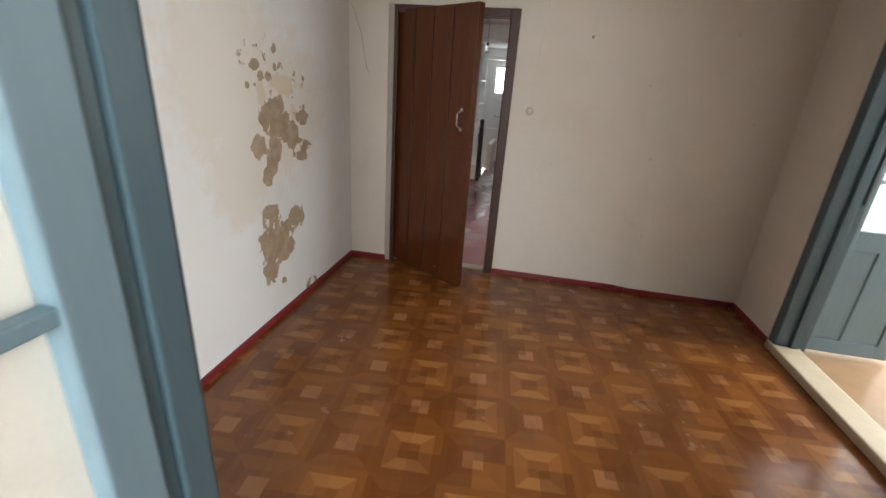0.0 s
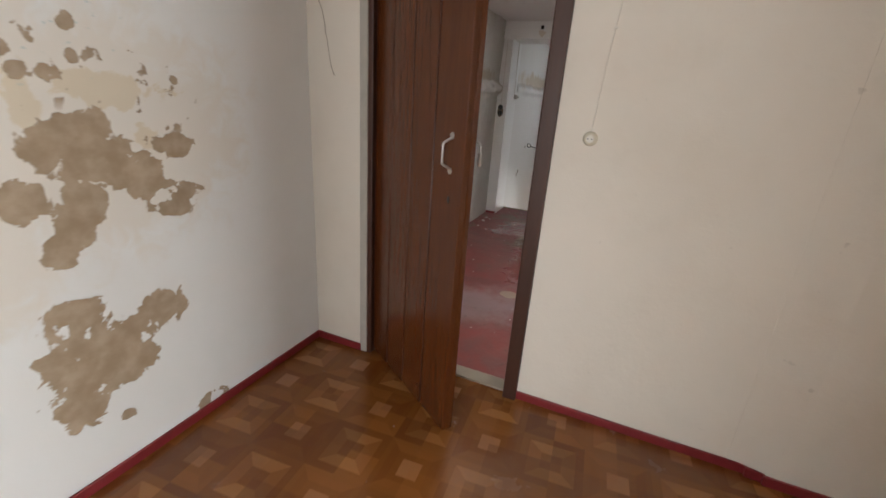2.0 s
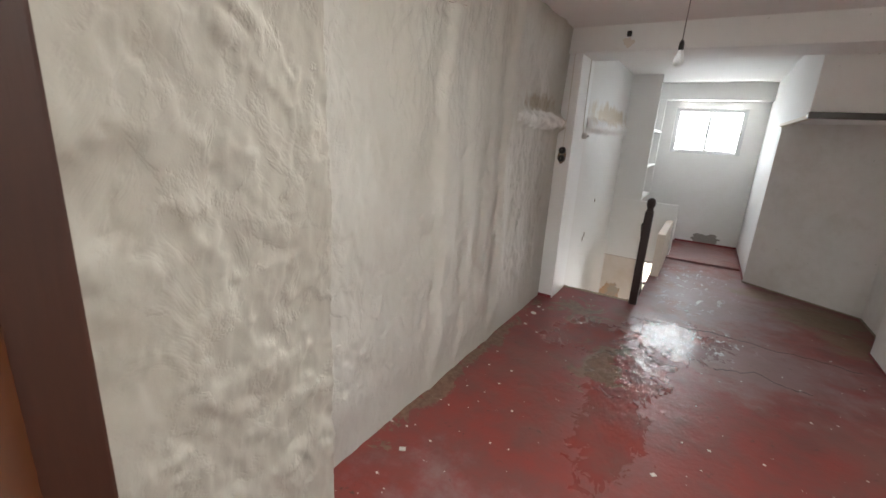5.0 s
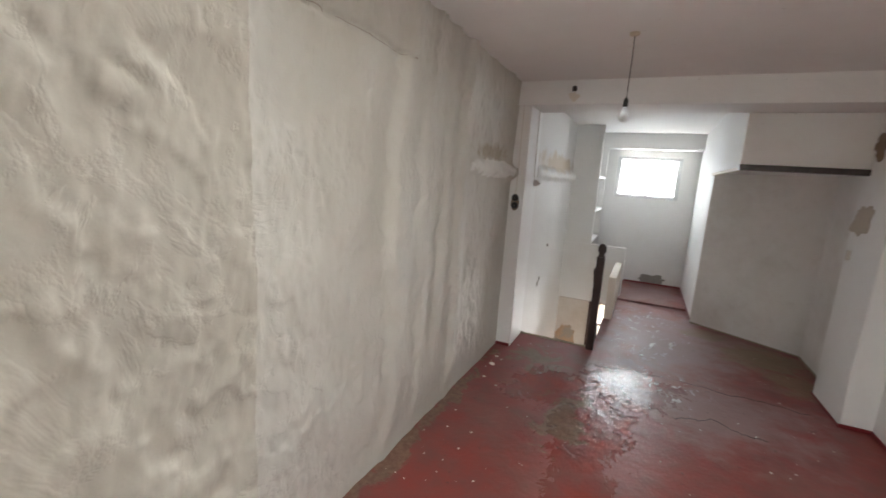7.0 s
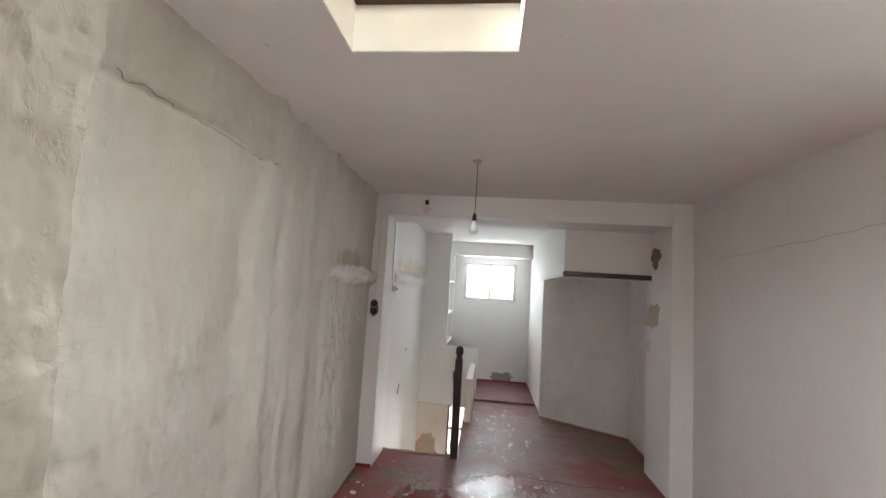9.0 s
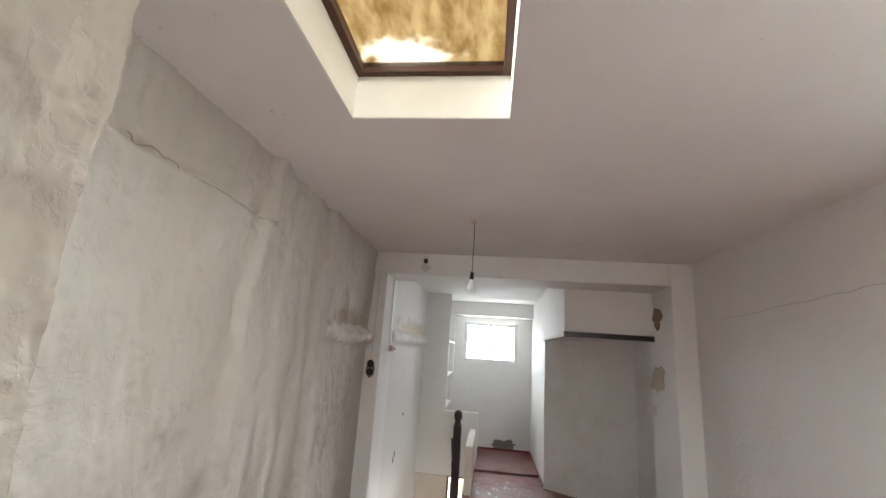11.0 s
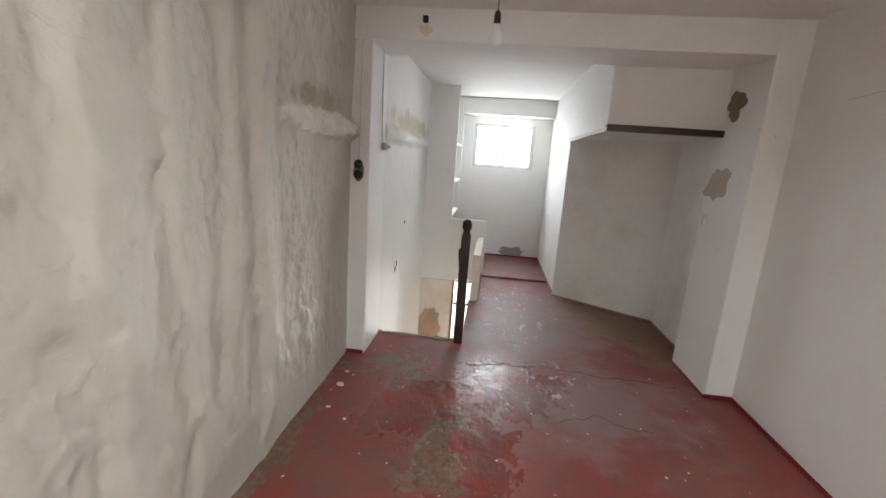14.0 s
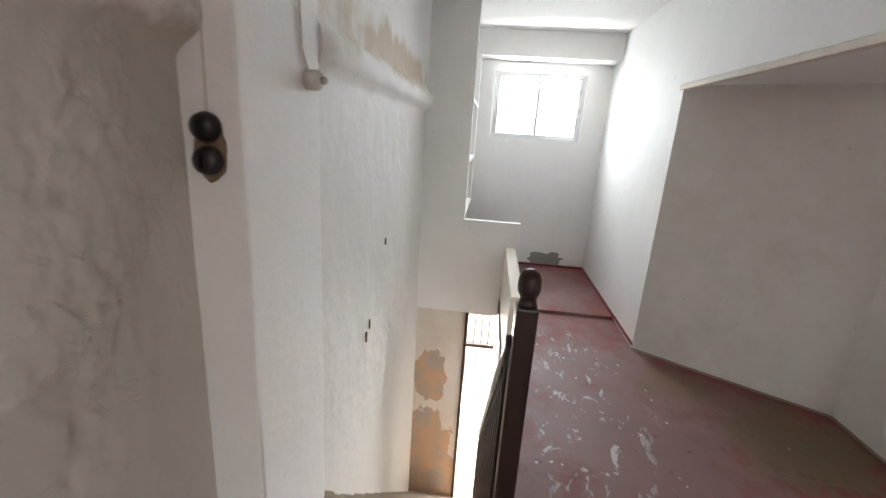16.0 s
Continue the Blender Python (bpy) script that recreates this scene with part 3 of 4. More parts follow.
relief_wall("wall_pier", "rough whitewashed pier beside the brown door", mat_pier, (-1.21, 3.525, ZC - 0.05), (0, 0.565, 0), (0, 0, 2.66), 90, 300, pier_relief, back=0.45)
structure("wall_pier_east", "white plaster pier with chipped patches", "wall", mat_wall_white, (1.05, CR + 0.15, 7.49, 8.08, ZC - 0.1, 2.66), bevel=0.012)
structure("wall_niche_side", "white plaster side wall of the niche", "wall", mat_niche, (1.215, CR + 0.15, 8.08, 9.2, ZC - 0.1, 2.66))
structure("wall_corridor_east", "smooth white plaster wall", "wall", mat_wall_white,
          (CR, CR + 0.15, YD + 0.16, 7.49, ZC - 0.1, 2.66))
# ceiling with the rooflight opening, and an added unseen opening for the fill lamp
SX0, SX1, SY0, SY1 = -1.14, -0.50, 4.12, 5.02
structure("ceiling_4", "uneven grey-white plaster ceiling", "ceiling", mat_ceiling,
          (-1.9, SX0, YD + 0.16, 8.0, CEIL, CEIL + 0.1), (SX1, 0.33, YD + 0.16, 8.0, CEIL, CEIL + 0.1), (0.87, 1.4, YD + 0.16, 8.0, CEIL, CEIL + 0.1), (0.33, 0.87, YD + 0.16, 3.68, CEIL, CEIL + 0.1), (0.33, 0.87, 4.24, 8.0, CEIL, CEIL + 0.1), (SX0, SX1, YD + 0.16, SY0, CEIL, CEIL + 0.1), (SX0, SX1, SY1, 8.0, CEIL, CEIL + 0.1))
structure("wall_header", "white plaster beam over the stair opening", "beam", mat_wall_white, (-1.9, CR + 0.1, 7.50, 7.97, 2.352, CEIL + 0.05), bevel=0.008)
structure("wall_jamb", "white plastered jamb at the stair opening", "wall", mat_wall_white, (-1.95, -1.565, 7.54, 8.0, ZC - 0.1, 2.352), bevel=0.01)
structure("wall_stair_west", "white stairwell wall", "wall", mat_stair_white, (-1.95, -1.582, 8.0, 11.8, -2.6, 2.6))
structure("ceiling_5", "white plaster ceiling over the stair", "ceiling", mat_wall_white, (-1.95, 1.4, 7.97, 11.8, 2.55, 2.66))
structure("wall_end", "white wall with a sliding window", "wall", mat_wall_white,
          (-1.95, -1.03, 11.65, 11.85, -0.1, 2.6), (-0.03, 0.4, 11.65, 11.85, -0.1, 2.6), (-1.03, -0.03, 11.65, 11.85, -0.1, 1.49), (-1.03, -0.03, 11.65, 11.85, 2.19, 2.6))
structure("wall_end_lintel", "white boxed beam above the window", "beam", mat_wall_white, (-1.95, 0.4, 11.36, 11.65, 2.30, 2.55), bevel=0.006)
structure("wall_bulkhead", "white plaster bulkhead over a niche", "wall", mat_wall_white, (0.196, 1.4, 7.97, 9.75, 1.905, 2.56), (0.225, 0.4, 9.72, 11.66, ZC - 0.1, 2.56), bevel=0.004)
bm = bmesh.new()
a, b = Vector((1.235, 9.075, 0)), Vector((0.222, 9.72, 0))
d = (b - a).normalized()
off = Vector((-d.y, d.x, 0)) * -0.12
lo = [bm.verts.new((p.x, p.y, ZC - 0.1)) for p in (a, b, b + off, a + off)]
hi = [bm.verts.new((p.x, p.y, 1.905)) for p in (a, b, b + off, a + off)]
bm.faces.new(lo), bm.faces.new(hi)
for i in range(4):
    bm.faces.new((lo[i], lo[(i + 1) % 4], hi[(i + 1) % 4], hi[i]))
tagged(link("wall_niche", bm, mat_niche), "slanting white plaster back wall of the niche", "wall", kind="structure")
structure("trim_niche", "dark wooden lintel bar under the bulkhead", "lintel", mat_post, (0.19, 1.06, 7.945, 8.01, 1.875, 1.925), bevel=0.006)
structure("trim_bulkhead", "pale wooden edge under the bulkhead", "trim", mat_wall_cream, (0.19, 0.235, 8.012, 9.70, 1.872, 1.903), bevel=0.004)
ck = 0.03
structure("baseboard_corridor", "thin dark red skirting line", "skirting", mat_skirt,
          (CR - 0.01, CR, 3.6, 7.48, ZC, ZC + ck), (1.04, CR, 7.478, 7.488, ZC, ZC + ck), (1.04, 1.05, 7.49, 8.08, ZC, ZC + ck * 0.5),
          (CL, -1.567, 7.53, 7.54, ZC, ZC + ck), bevel=0.003)
bm = bmesh.new()
bm_box(bm, 0.0, 1.20, -0.012, 0.0, ZC, ZC + 0.013, bevel=0.002, m=Matrix.Translation((0.222, 9.718, 0)) @ Matrix.Rotation(math.atan2(9.075 - 9.72, 1.235 - 0.222), 4, "Z"))
bm_box(bm, 1.203, 1.215, 8.08, 9.08, ZC, ZC + 0.013, bevel=0.002)
tagged(link("baseboard_niche", bm, mat_stone), "worn brown cement skirting line round the niche", "skirting", kind="structure")
structure("baseboard_end", "dark red skirting line under the window", "skirting", mat_skirt, (-0.68, 0.225, 11.638, 11.65, ZC + 0.03, ZC + 0.055), (0.213, 0.225, 9.73, 11.64, ZC + 0.03, ZC + 0.05))

# stairwell
structure("wall_stair_east", "white wall under the landing edge", "wall", mat_stair_white, (-0.80, -0.70, 8.02, 10.4, -2.6, ZC - 0.15))
structure("wall_parapet", "low cream parapet beside the stairwell", "parapet", mat_wall_cream, (-0.79, -0.70, 9.15, 10.38, ZC, 0.53), bevel=0.01)
structure("wall_stair_box", "white boxing over the stairwell", "wall", mat_wall_white, (-1.60, -0.677, 10.38, 10.44, -0.15, 0.757), (-0.74, -0.677, 10.44, 10.9, 0.0, 0.5), bevel=0.004)
structure("wall_stair_low", "peeling plaster wall at the stair foot", "wall", mat_low, (-1.95, -1.09, 10.46, 10.62, -2.7, -0.15), (-0.72, -0.5, 10.46, 10.62, -2.7, -0.15))
structure("floor_6", "stone floor at the stair foot", "floor", mat_stone, (-1.95, -0.5, 9.9, 10.7, -2.6, -2.42))
ground = structure("ground", "pale yard ground", "ground", mat_ground, (-60, 60, -60, 60, -2.75, -2.62))
structure("wall_yard", "sunlit white yard wall", "wall", mat_yard, (-4, 3, 14.0, 14.2, -2.62, -0.2))

stair = thing("stair", "worn stone stair going down beside a dark balustrade", "stair")
tagged(stair, kind="structure")
for i in range(11):
    bm = bmesh.new()
    y0 = 8.0 + 0.215 * i
    bm_box(bm, -1.582, -0.80, y0 - (0.02 if i else 0.0), y0 + 0.235, -0.02 - 0.213 * (i + 1) - 0.2, -0.02 - 0.213 * (i + 1), bevel=0.012)
    part("step", bm, mat_stone, stair)
bm = bmesh.new()
for i in range(16):
    x0 = -1.582 + 0.049 * i
    bm_box(bm, x0, x0 + 0.0485, 7.985, 8.02 + random.uniform(-0.012, 0.008), -0.12, ZC + 0.008 + random.uniform(0, 0.006), bevel=0.004)
part("nosing", bm, mat_stone, stair, "broken worn edge of the top step")


# ---- small builders ----
def irregular(name, label, category, material, centre, u, v, ru, rv, seed, proud=0.004, kind="structure", lumpy=0.35, parent=None):
    """A thin patch with a ragged outline, lying on a surface spanned by u and v."""
    c, u, v = Vector(centre), Vector(u), Vector(v)
    n = u.cross(v).normalized()
    bm = bmesh.new()
    seg = 48
    top, low = [], []
    for i in range(seg):
        a = 2 * math.pi * i / seg
        k = 1 + lumpy * fbm((math.cos(a) * 1.3 + seed * 7.1, math.sin(a) * 1.3, seed), 5) * 1.6
        p = c + u * (ru * k * math.cos(a)) + v * (rv * k * math.sin(a))
        top.append(bm.verts.new(p + n * proud))
        low.append(bm.verts.new(p - n * 0.004))
    mid = bm.verts.new(c + n * proud)
    for i in range(seg):
        j = (i + 1) % seg
        bm.faces.new((mid, top[i], top[j]))
        bm.faces.new((top[i], low[i], low[j], top[j]))
    ob = link(name, bm, material, parent)
    return tagged(ob, label, category, kind=kind)


def line(name, label, category, points, radius, material):
    return tagged(cable(name, points, radius, material), label, category)


# ---- brown door and its frame ----
frame_ob = thing("door_frame", "dark brown painted wooden door frame", "door frame", (-0.63, YD, ZR))
frame_ob["kind"] = "structure"
for nm, b in (("left_post", (-0.47, -0.405, -0.03, 0.13, -0.12, 2.01)), ("right_post", (0.412, 0.480, -0.03, 0.07, -0.12, 2.01)), ("head", (-0.405, 0.412, -0.03, 0.09, 1.955, 2.01))):
    bm = bmesh.new()
    bm_box(bm, *b, bevel=0.006)
    part(nm, bm, mat_frame_brown, frame_ob)
bm = bmesh.new()
bm_box(bm, 0.406, 0.412, 0.03, 0.065, -0.0, 1.955, bevel=0.003)
part("door_stop", bm, mat_frame_brown, frame_ob)

bm = bmesh.new()
bm_box(bm, -0.478, -0.432, -0.036, -0.002, -0.0, 2.012, bevel=0.006)
part("casing", bm, plain("bare_grey_plaster", (0.42, 0.385, 0.34), 0.85, vary=0.2, scale=14), frame_ob, "grey rough unpainted casing")
LEAF = math.degrees(math.atan2(2.99 - 3.42, -0.384 + 1.035))
door = thing("door", "brown varnished plank door standing half open", "door", (-1.035, 3.42, ZR + 0.015), LEAF)
W, H = 0.780, 1.965
edges = [0.0, 0.185, 0.375, 0.565, W]
for k in range(4):
    bm = bmesh.new()
    bm_box(bm, edges[k] + 0.003, edges[k + 1] - 0.003, -0.012, 0.006, 0, H, bevel=0.005)
    part("plank", bm, mat_door, door)
bm = bmesh.new()
bm_box(bm, 0.006, W - 0.004, 0.005, 0.016, 0.002, H - 0.002)
part("core", bm, mat_door, door)
for nm, b in (("stile", (0.0, 0.09, 0.016, 0.040, 0, H)), ("stile", (W - 0.10, W, 0.016, 0.040, 0, H)), ("mullion", (0.34, 0.42, 0.016, 0.037, 0.2, 1.28)), ("mullion", (0.34, 0.42, 0.016, 0.037, 1.42, H - 0.11)),
              ("bottom_rail", (0.09, W - 0.10, 0.016, 0.039, 0, 0.2)), ("lock_rail", (0.09, W - 0.10, 0.016, 0.039, 1.28, 1.42)), ("top_rail", (0.09, W - 0.10, 0.016, 0.039, H - 0.11, H))):
    bm = bmesh.new()
    bm_box(bm, *b, bevel=0.006)
    part(nm, bm, mat_door, door)
for x0 in (0.185, 0.375, 0.565):
    bm = bmesh.new()
    bm_tube(bm, (x0, -0.010, 0.01), (x0, -0.010, H - 0.01), 0.0045, seg=8)
    part("bead", bm, mat_frame_brown, door, smooth=True)
bow = lambda k: min(1.0, 2.2 * math.sin(math.pi * k)) ** 0.7
pts = [(0.695, -0.012, 1.192), (0.693, -0.020, 1.195)] + [(0.69, -0.022 - 0.026 * bow(i / 14), 1.198 + 0.104 * i / 14) for i in range(15)] + [(0.693, -0.020, 1.305), (0.695, -0.012, 1.308)]
handle = cable("handle", pts, 0.005, mat_steel, door)
tagged(handle, "chrome bow handle")
for z in (1.184, 1.316):
    bm = bmesh.new()
    bm_lathe(bm, ((0.013, 0), (0.012, 0.003), (0.004, 0.006)), pose(0.695, -0.012, z, 90))
    part("fixing_plate", bm, mat_steel, handle)
bm = bmesh.new()
bm_box(bm, 0.69, 0.703, -0.0135, -0.011, 1.06, 1.085, bevel=0.001)
part("keyhole", bm, mat_bakelite, door, "dark keyhole")
hasp = cable("hasp", [(W - 0.03, 0.044, 1.30), (W + 0.008, 0.045, 1.30), (W + 0.018, 0.048, 1.29), (W + 0.016, 0.05, 1.262)], 0.0035, mat_steel, door)
tagged(hasp, "worn steel hasp with a hanging padlock")
bm = bmesh.new()
bm_box(bm, W + 0.004, W + 0.022, 0.045, 0.056, 1.215, 1.265, bevel=0.004)
part("padlock", bm, mat_steel, hasp, "small worn grey padlock")
for z in (0.25, 1.7):
    bm = bmesh.new()
    bm_tube(bm, (-0.004, -0.008, z), (-0.004, -0.008, z + 0.09), 0.007, seg=10)
    part("hinge", bm, mat_iron, door)
eye = thing("hook_eye", "black iron hook eye screwed into the door frame", "hook", (-0.229, 3.445, 1.388))
bm = bmesh.new()
bm_tube(bm, (0, 0, 0), (-0.03, 0, 0.006), 0.0018, seg=8)
part("shank", bm, mat_iron, eye)
ring = [(-0.036 + 0.0075 * math.cos(a), 0.0, 0.008 + 0.0075 * math.sin(a)) for a in [2 * math.pi * i / 16 for i in range(17)]]
cable("ring", ring, 0.0017, mat_iron, eye)

# ---- blue glazed doors ----
def glazed_leaf(name, label, m, width, height, rows):
    """A blue leaf: local x across, z up; lower panels, four rows of panes."""
    d = thing(name, label, "door")
    d.matrix_world = m
    st, t = 0.075, 0.019
    def bar(nm, x0, x1, z0, z1, k=1.0):
        bm = bmesh.new()
        bm_box(bm, x0, x1, -t * k, t * k, z0, z1, bevel=0.004)
        return part(nm, bm, mat_blue, d)
    bar("stile", 0, st, 0, height), bar("stile", width - st, width, 0, height)
    bar("bottom_rail", st, width - st, 0, 0.09), bar("middle_rail", st, width - st, 0.68, 0.80), bar("top_rail", st, width - st, height - 0.09, height)
    bar("mullion", width / 2 - 0.035, width / 2 + 0.035, 0.09, 0.68, 0.9)
    bar("panel", st, width / 2 - 0.035, 0.09, 0.68, 0.35), bar("panel", width / 2 + 0.035, width - st, 0.09, 0.68, 0.35)
    dz = (height - 0.09 - 0.80) / rows
    for i in range(1, rows):
        bar("glazing_bar", st, width - st, 0.80 + dz * i - 0.012, 0.80 + dz * i + 0.012, 0.7)
    for i in range(rows):
        bm = bmesh.new()
        bm_box(bm, st, width - st, -0.002, 0.002, 0.80 + dz * i, 0.80 + dz * (i + 1))
        p = part("pane", bm, mat_glass, d)
        p.visible_shadow = False
    bm = bmesh.new()
    bm_tube(bm, (0.03, -0.028, 0.95), (0.03, -0.028, 1.5), 0.006, seg=8)
    part("bolt_rod", bm, mat_iron, d)
    return d


glazed_leaf("glazed_door", "pale blue painted glazed door leaf standing open beside the threshold", pose(1.87, 2.765, ZR + 0.055), 0.50, 2.02, 4)
glazed_leaf("glazed_door", "grey-blue painted glazed door leaf folded back in its doorway", pose(-0.50, 0.405, ZR + 0.01, 0, 0, -90), 0.48, 2.05, 3)
fr = thing("door_frame", "blue painted wooden door frame with a rebate", "door frame", (XR, 2.82, ZR))
fr["kind"] = "structure"
for nm, b in (("post", (-0.02, 0.165, -0.075, 0.0, 0.0, 2.09)), ("rebate", (0.06, 0.11, -0.10, -0.075, 0.055, 2.09)), ("post", (-0.02, 0.165, -1.2, -1.125, 0.0, 2.09)), ("head", (-0.02, 0.165, -1.125, -0.075, 2.03, 2.09))):
    bm = bmesh.new()
    bm_box(bm, *b, bevel=0.006)
    part(nm, bm, mat_blue_dark, fr)
fr = thing("door_frame", "dark blue painted door frame with grooved posts", "door frame", (-0.50, 0.45, ZR))
fr["kind"] = "structure"
for nm, b in (("post", (-0.02, 0.02, -0.012, 0.05, 0.0, 2.09)), ("rebate", (-0.02, 0.008, -0.04, -0.012, 0.0, 2.09)), ("architrave", (-0.075, 0.012, 0.035, 0.062, 0.0, 2.15)), ("post", (1.02, 1.06, -0.23, 0.05, 0.0, 2.09)), ("head", (0.02, 1.02, -0.03, 0.05, 2.05, 2.09))):
    bm = bmesh.new()
    bm_box(bm, *b, bevel=0.005)
    part(nm, bm, mat_blue_dark, fr)

# ---- vinyl room fittings ----
sock = thing("wall_socket", "round ivory surface socket on cream wall", "socket", (-0.006, YD, 1.453))
sock.scale = (0.82, 0.82, 0.82)
bm = bmesh.new()
bm_lathe(bm, ((0.034, 0), (0.036, 0.006), (0.033, 0.02), (0.027, 0.026)), pose(0, 0, 0, 90), 28)
part("body", bm, mat_ivory, sock, smooth=True)
bm = bmesh.new()
bm_lathe(bm, ((0.019, 0.0262), (0.018, 0.0275)), pose(0, 0, 0, 90), 24)
face = part("face", bm, mat_cable, sock)
for x in (-0.009, 0.009):
    bm = bmesh.new()
    bm_lathe(bm, ((0.003, 0.0270), (0.003, 0.0282)), pose(x, 0, 0, 90), 10)
    part("pin_hole", bm, mat_bakelite, face)
line("wall_cable", "thin painted-over cable running up the cream wall", "cable", [(-0.006, YD - 0.004, 1.49), (0.01, YD - 0.004, 1.8), (0.035, YD - 0.004, 2.1), (0.05, YD - 0.004, 2.40), (0.06, YD - 0.003, 2.70)], 0.0026, mat_wall_cream)
clip = thing("cable_clip", "small cable clip on cream wall", "clip", (0.016, YD - 0.004, 1.86))
bm = bmesh.new()
bm_box(bm, -0.007, 0.007, -0.006, 0.004, -0.004, 0.004, bevel=0.002)
part("clip_body", bm, mat_cable, clip)
random.seed(4)
crack = [(-1.40 + 0.135 * (i / 15) ** 0.7 + random.uniform(-0.007, 0.007), YD - 0.0305, 2.12 - 0.032 * i) for i in range(16)]
line("wall_crack", "hairline crack in the cream plaster", "crack", crack, 0.0013, mat_hole)
irregular("nail_hole", "small chipped nail hole in cream plaster", "hole", mat_hole, (0.36, YD, 1.97), (1, 0, 0), (0, 0, 1), 0.008, 0.008, 3, 0.002)

# ---- corridor fittings ----
light = thing("pendant_bulb", "bare clear bulb hanging from a thin black wire", "lamp", (-0.685, 6.36, CEIL))
cable("wire", [(0, 0, 0), (0.004, -0.01, -0.15), (0, 0, -0.38)], 0.0025, mat_dark_cable, light)
bm = bmesh.new()
bm_lathe(bm, ((0.006, -0.365), (0.013, -0.378), (0.015, -0.41), (0.013, -0.42)))
part("holder", bm, mat_bakelite, light, "black bakelite lamp holder", True)
bm = bmesh.new()
bm_lathe(bm, ((0.013, -0.418), (0.014, -0.430), (0.022, -0.450), (0.029, -0.473), (0.027, -0.493), (0.017, -0.506), (0.004, -0.510)))
part("bulb", bm, mat_bulb, light, smooth=True)
bm = bmesh.new()
bm_lathe(bm, ((0.03, 0), (0.028, -0.012), (0.01, -0.02)))
part("ceiling_rose", bm, mat_ivory, light)

sw = thing("rotary_switch", "pair of round black rotary switches on the white wall end", "switch", (-1.645, 7.54, 1.455))
for z in (-0.038, 0.038):
    bm = bmesh.new()
    bm_lathe(bm, ((0.033, 0), (0.035, 0.01), (0.030, 0.028), (0.018, 0.036)), pose(0, 0, z, 90), 24)
    k = part("switch_body", bm, mat_bakelite, sw, smooth=True)
    bm = bmesh.new()
    bm_box(bm, -0.004, 0.004, -0.052, -0.034, z - 0.016, z + 0.016, bevel=0.003)
    part("knob", bm, mat_bakelite, k)
line("switch_cable", "thin painted cable above the black switches", "cable", [(-1.645, 7.537, 1.51), (-1.64, 7.537, 1.9), (-1.64, 7.537, 2.35)], 0.003, mat_cable)
irregular("rust_stain", "brown rust stain round the switches", "stain", mat_hole, (-1.643, 7.54, 1.44), (1, 0, 0), (0, 0, 1), 0.040, 0.075, 8, 0.002, lumpy=0.12)
jb = thing("junction_box", "small round steel pull switch on the white jamb", "switch", (-1.565, 7.90, 1.64))
bm = bmesh.new()
bm_lathe(bm, ((0.03, 0), (0.03, 0.035), (0.024, 0.045), (0.012, 0.048)), pose(0, 0, 0, 0, 90), 22)
part("body", bm, mat_cable, jb, smooth=True)
bm = bmesh.new()
bm_lathe(bm, ((0.012, 0.047), (0.011, 0.060), (0.006, 0.066)), pose(0, 0, 0, 0, 90), 16)
part("knob", bm, mat_steel, jb, smooth=True)
line("jamb_cable", "thin wire running down the white jamb", "cable", [(-1.56, 7.90, 1.67), (-1.56, 7.86, 1.72), (-1.56, 7.84, 2.0), (-1.56, 7.83, 2.35)], 0.004, mat_cable)
hk = thing("ceiling_hook", "small dark bracket on the white beam", "hook", (-1.19, 7.50, 2.475))
bm = bmesh.new()
bm_box(bm, -0.018, 0.018, -0.03, 0.0, -0.012, 0.03, bevel=0.006)
part("bracket", bm, mat_iron, hk)
irregular("rust_stain", "rust run below the bracket", "stain", mat_wall_cream, (-1.19, 7.50, 2.42), (1, 0, 0), (0, 0, 1), 0.04, 0.035, 5, 0.003)

irregular("plaster_hole", "dark brown hole broken into white plaster", "hole", mat_hole, (1.05, 7.86, 2.10), (0, -1, 0), (0, 0, 1), 0.12, 0.10, 2, 0.004)
irregular("plaster_patch", "bare beige patch in white plaster", "patch", plain("beige_render", (0.52, 0.46, 0.38), 0.85, vary=0.12), (1.05, 7.90, 1.53), (0, -1, 0), (0, 0, 1), 0.15, 0.14, 11, 0.004, lumpy=0.28)
irregular("plaster_patch", "grey cement patch at the foot of the window wall", "patch", mat_patch, (-0.20, 11.65, 0.10), (1, 0, 0), (0, 0, 1), 0.19, 0.09, 6, 0.006, lumpy=0.28)
fix = thing("wall_bracket", "small painted bracket on the white pier", "bracket", (1.05, 7.97, 1.25))
bm = bmesh.new()
bm_box(bm, -0.025, 0.0, -0.012, 0.012, -0.05, 0.03, bevel=0.005)
part("bracket", bm, mat_cable, fix)

# boxed ledge along the stairwell wall with a brown damp line
n = Net("damp_whitewash")
ax, ay, az = n.axes()
damp = n.math("MULTIPLY", n.ramp(n.math("ADD", n.blob(ay, az, 9.2, 1.90, 1.6, 0.16), n.math("MULTIPLY", n.math("SUBTRACT", n.noise(5, 5), 0.5), 1.5)), 0.05, 0.6), 0.75)
mat_damp = n.done(n.mix(damp, (0.79, 0.78, 0.76), (0.50, 0.38, 0.24)), 0.75, n.noise(6, 5), 0.4, 0.03)
relief_wall("wall_stair_upper", "white stairwell plaster with a brown damp line over a ledge", mat_damp, (-1.586, 8.0, -2.5), (0, 2.38, 0), (0, 0, 5.04), 80, 200,
            lambda p: 0.007 + 0.004 * fbm((2, p[1] * 3, p[2] * 2)) + (0.05 * max(0, min(1, (p[1] - 7.9) / 0.2)) * max(0, 1 - abs((p[2] - 1.76 + 0.015 * fbm((5, p[1] * 4, 0))) / 0.075) ** 3)), back=0.0)

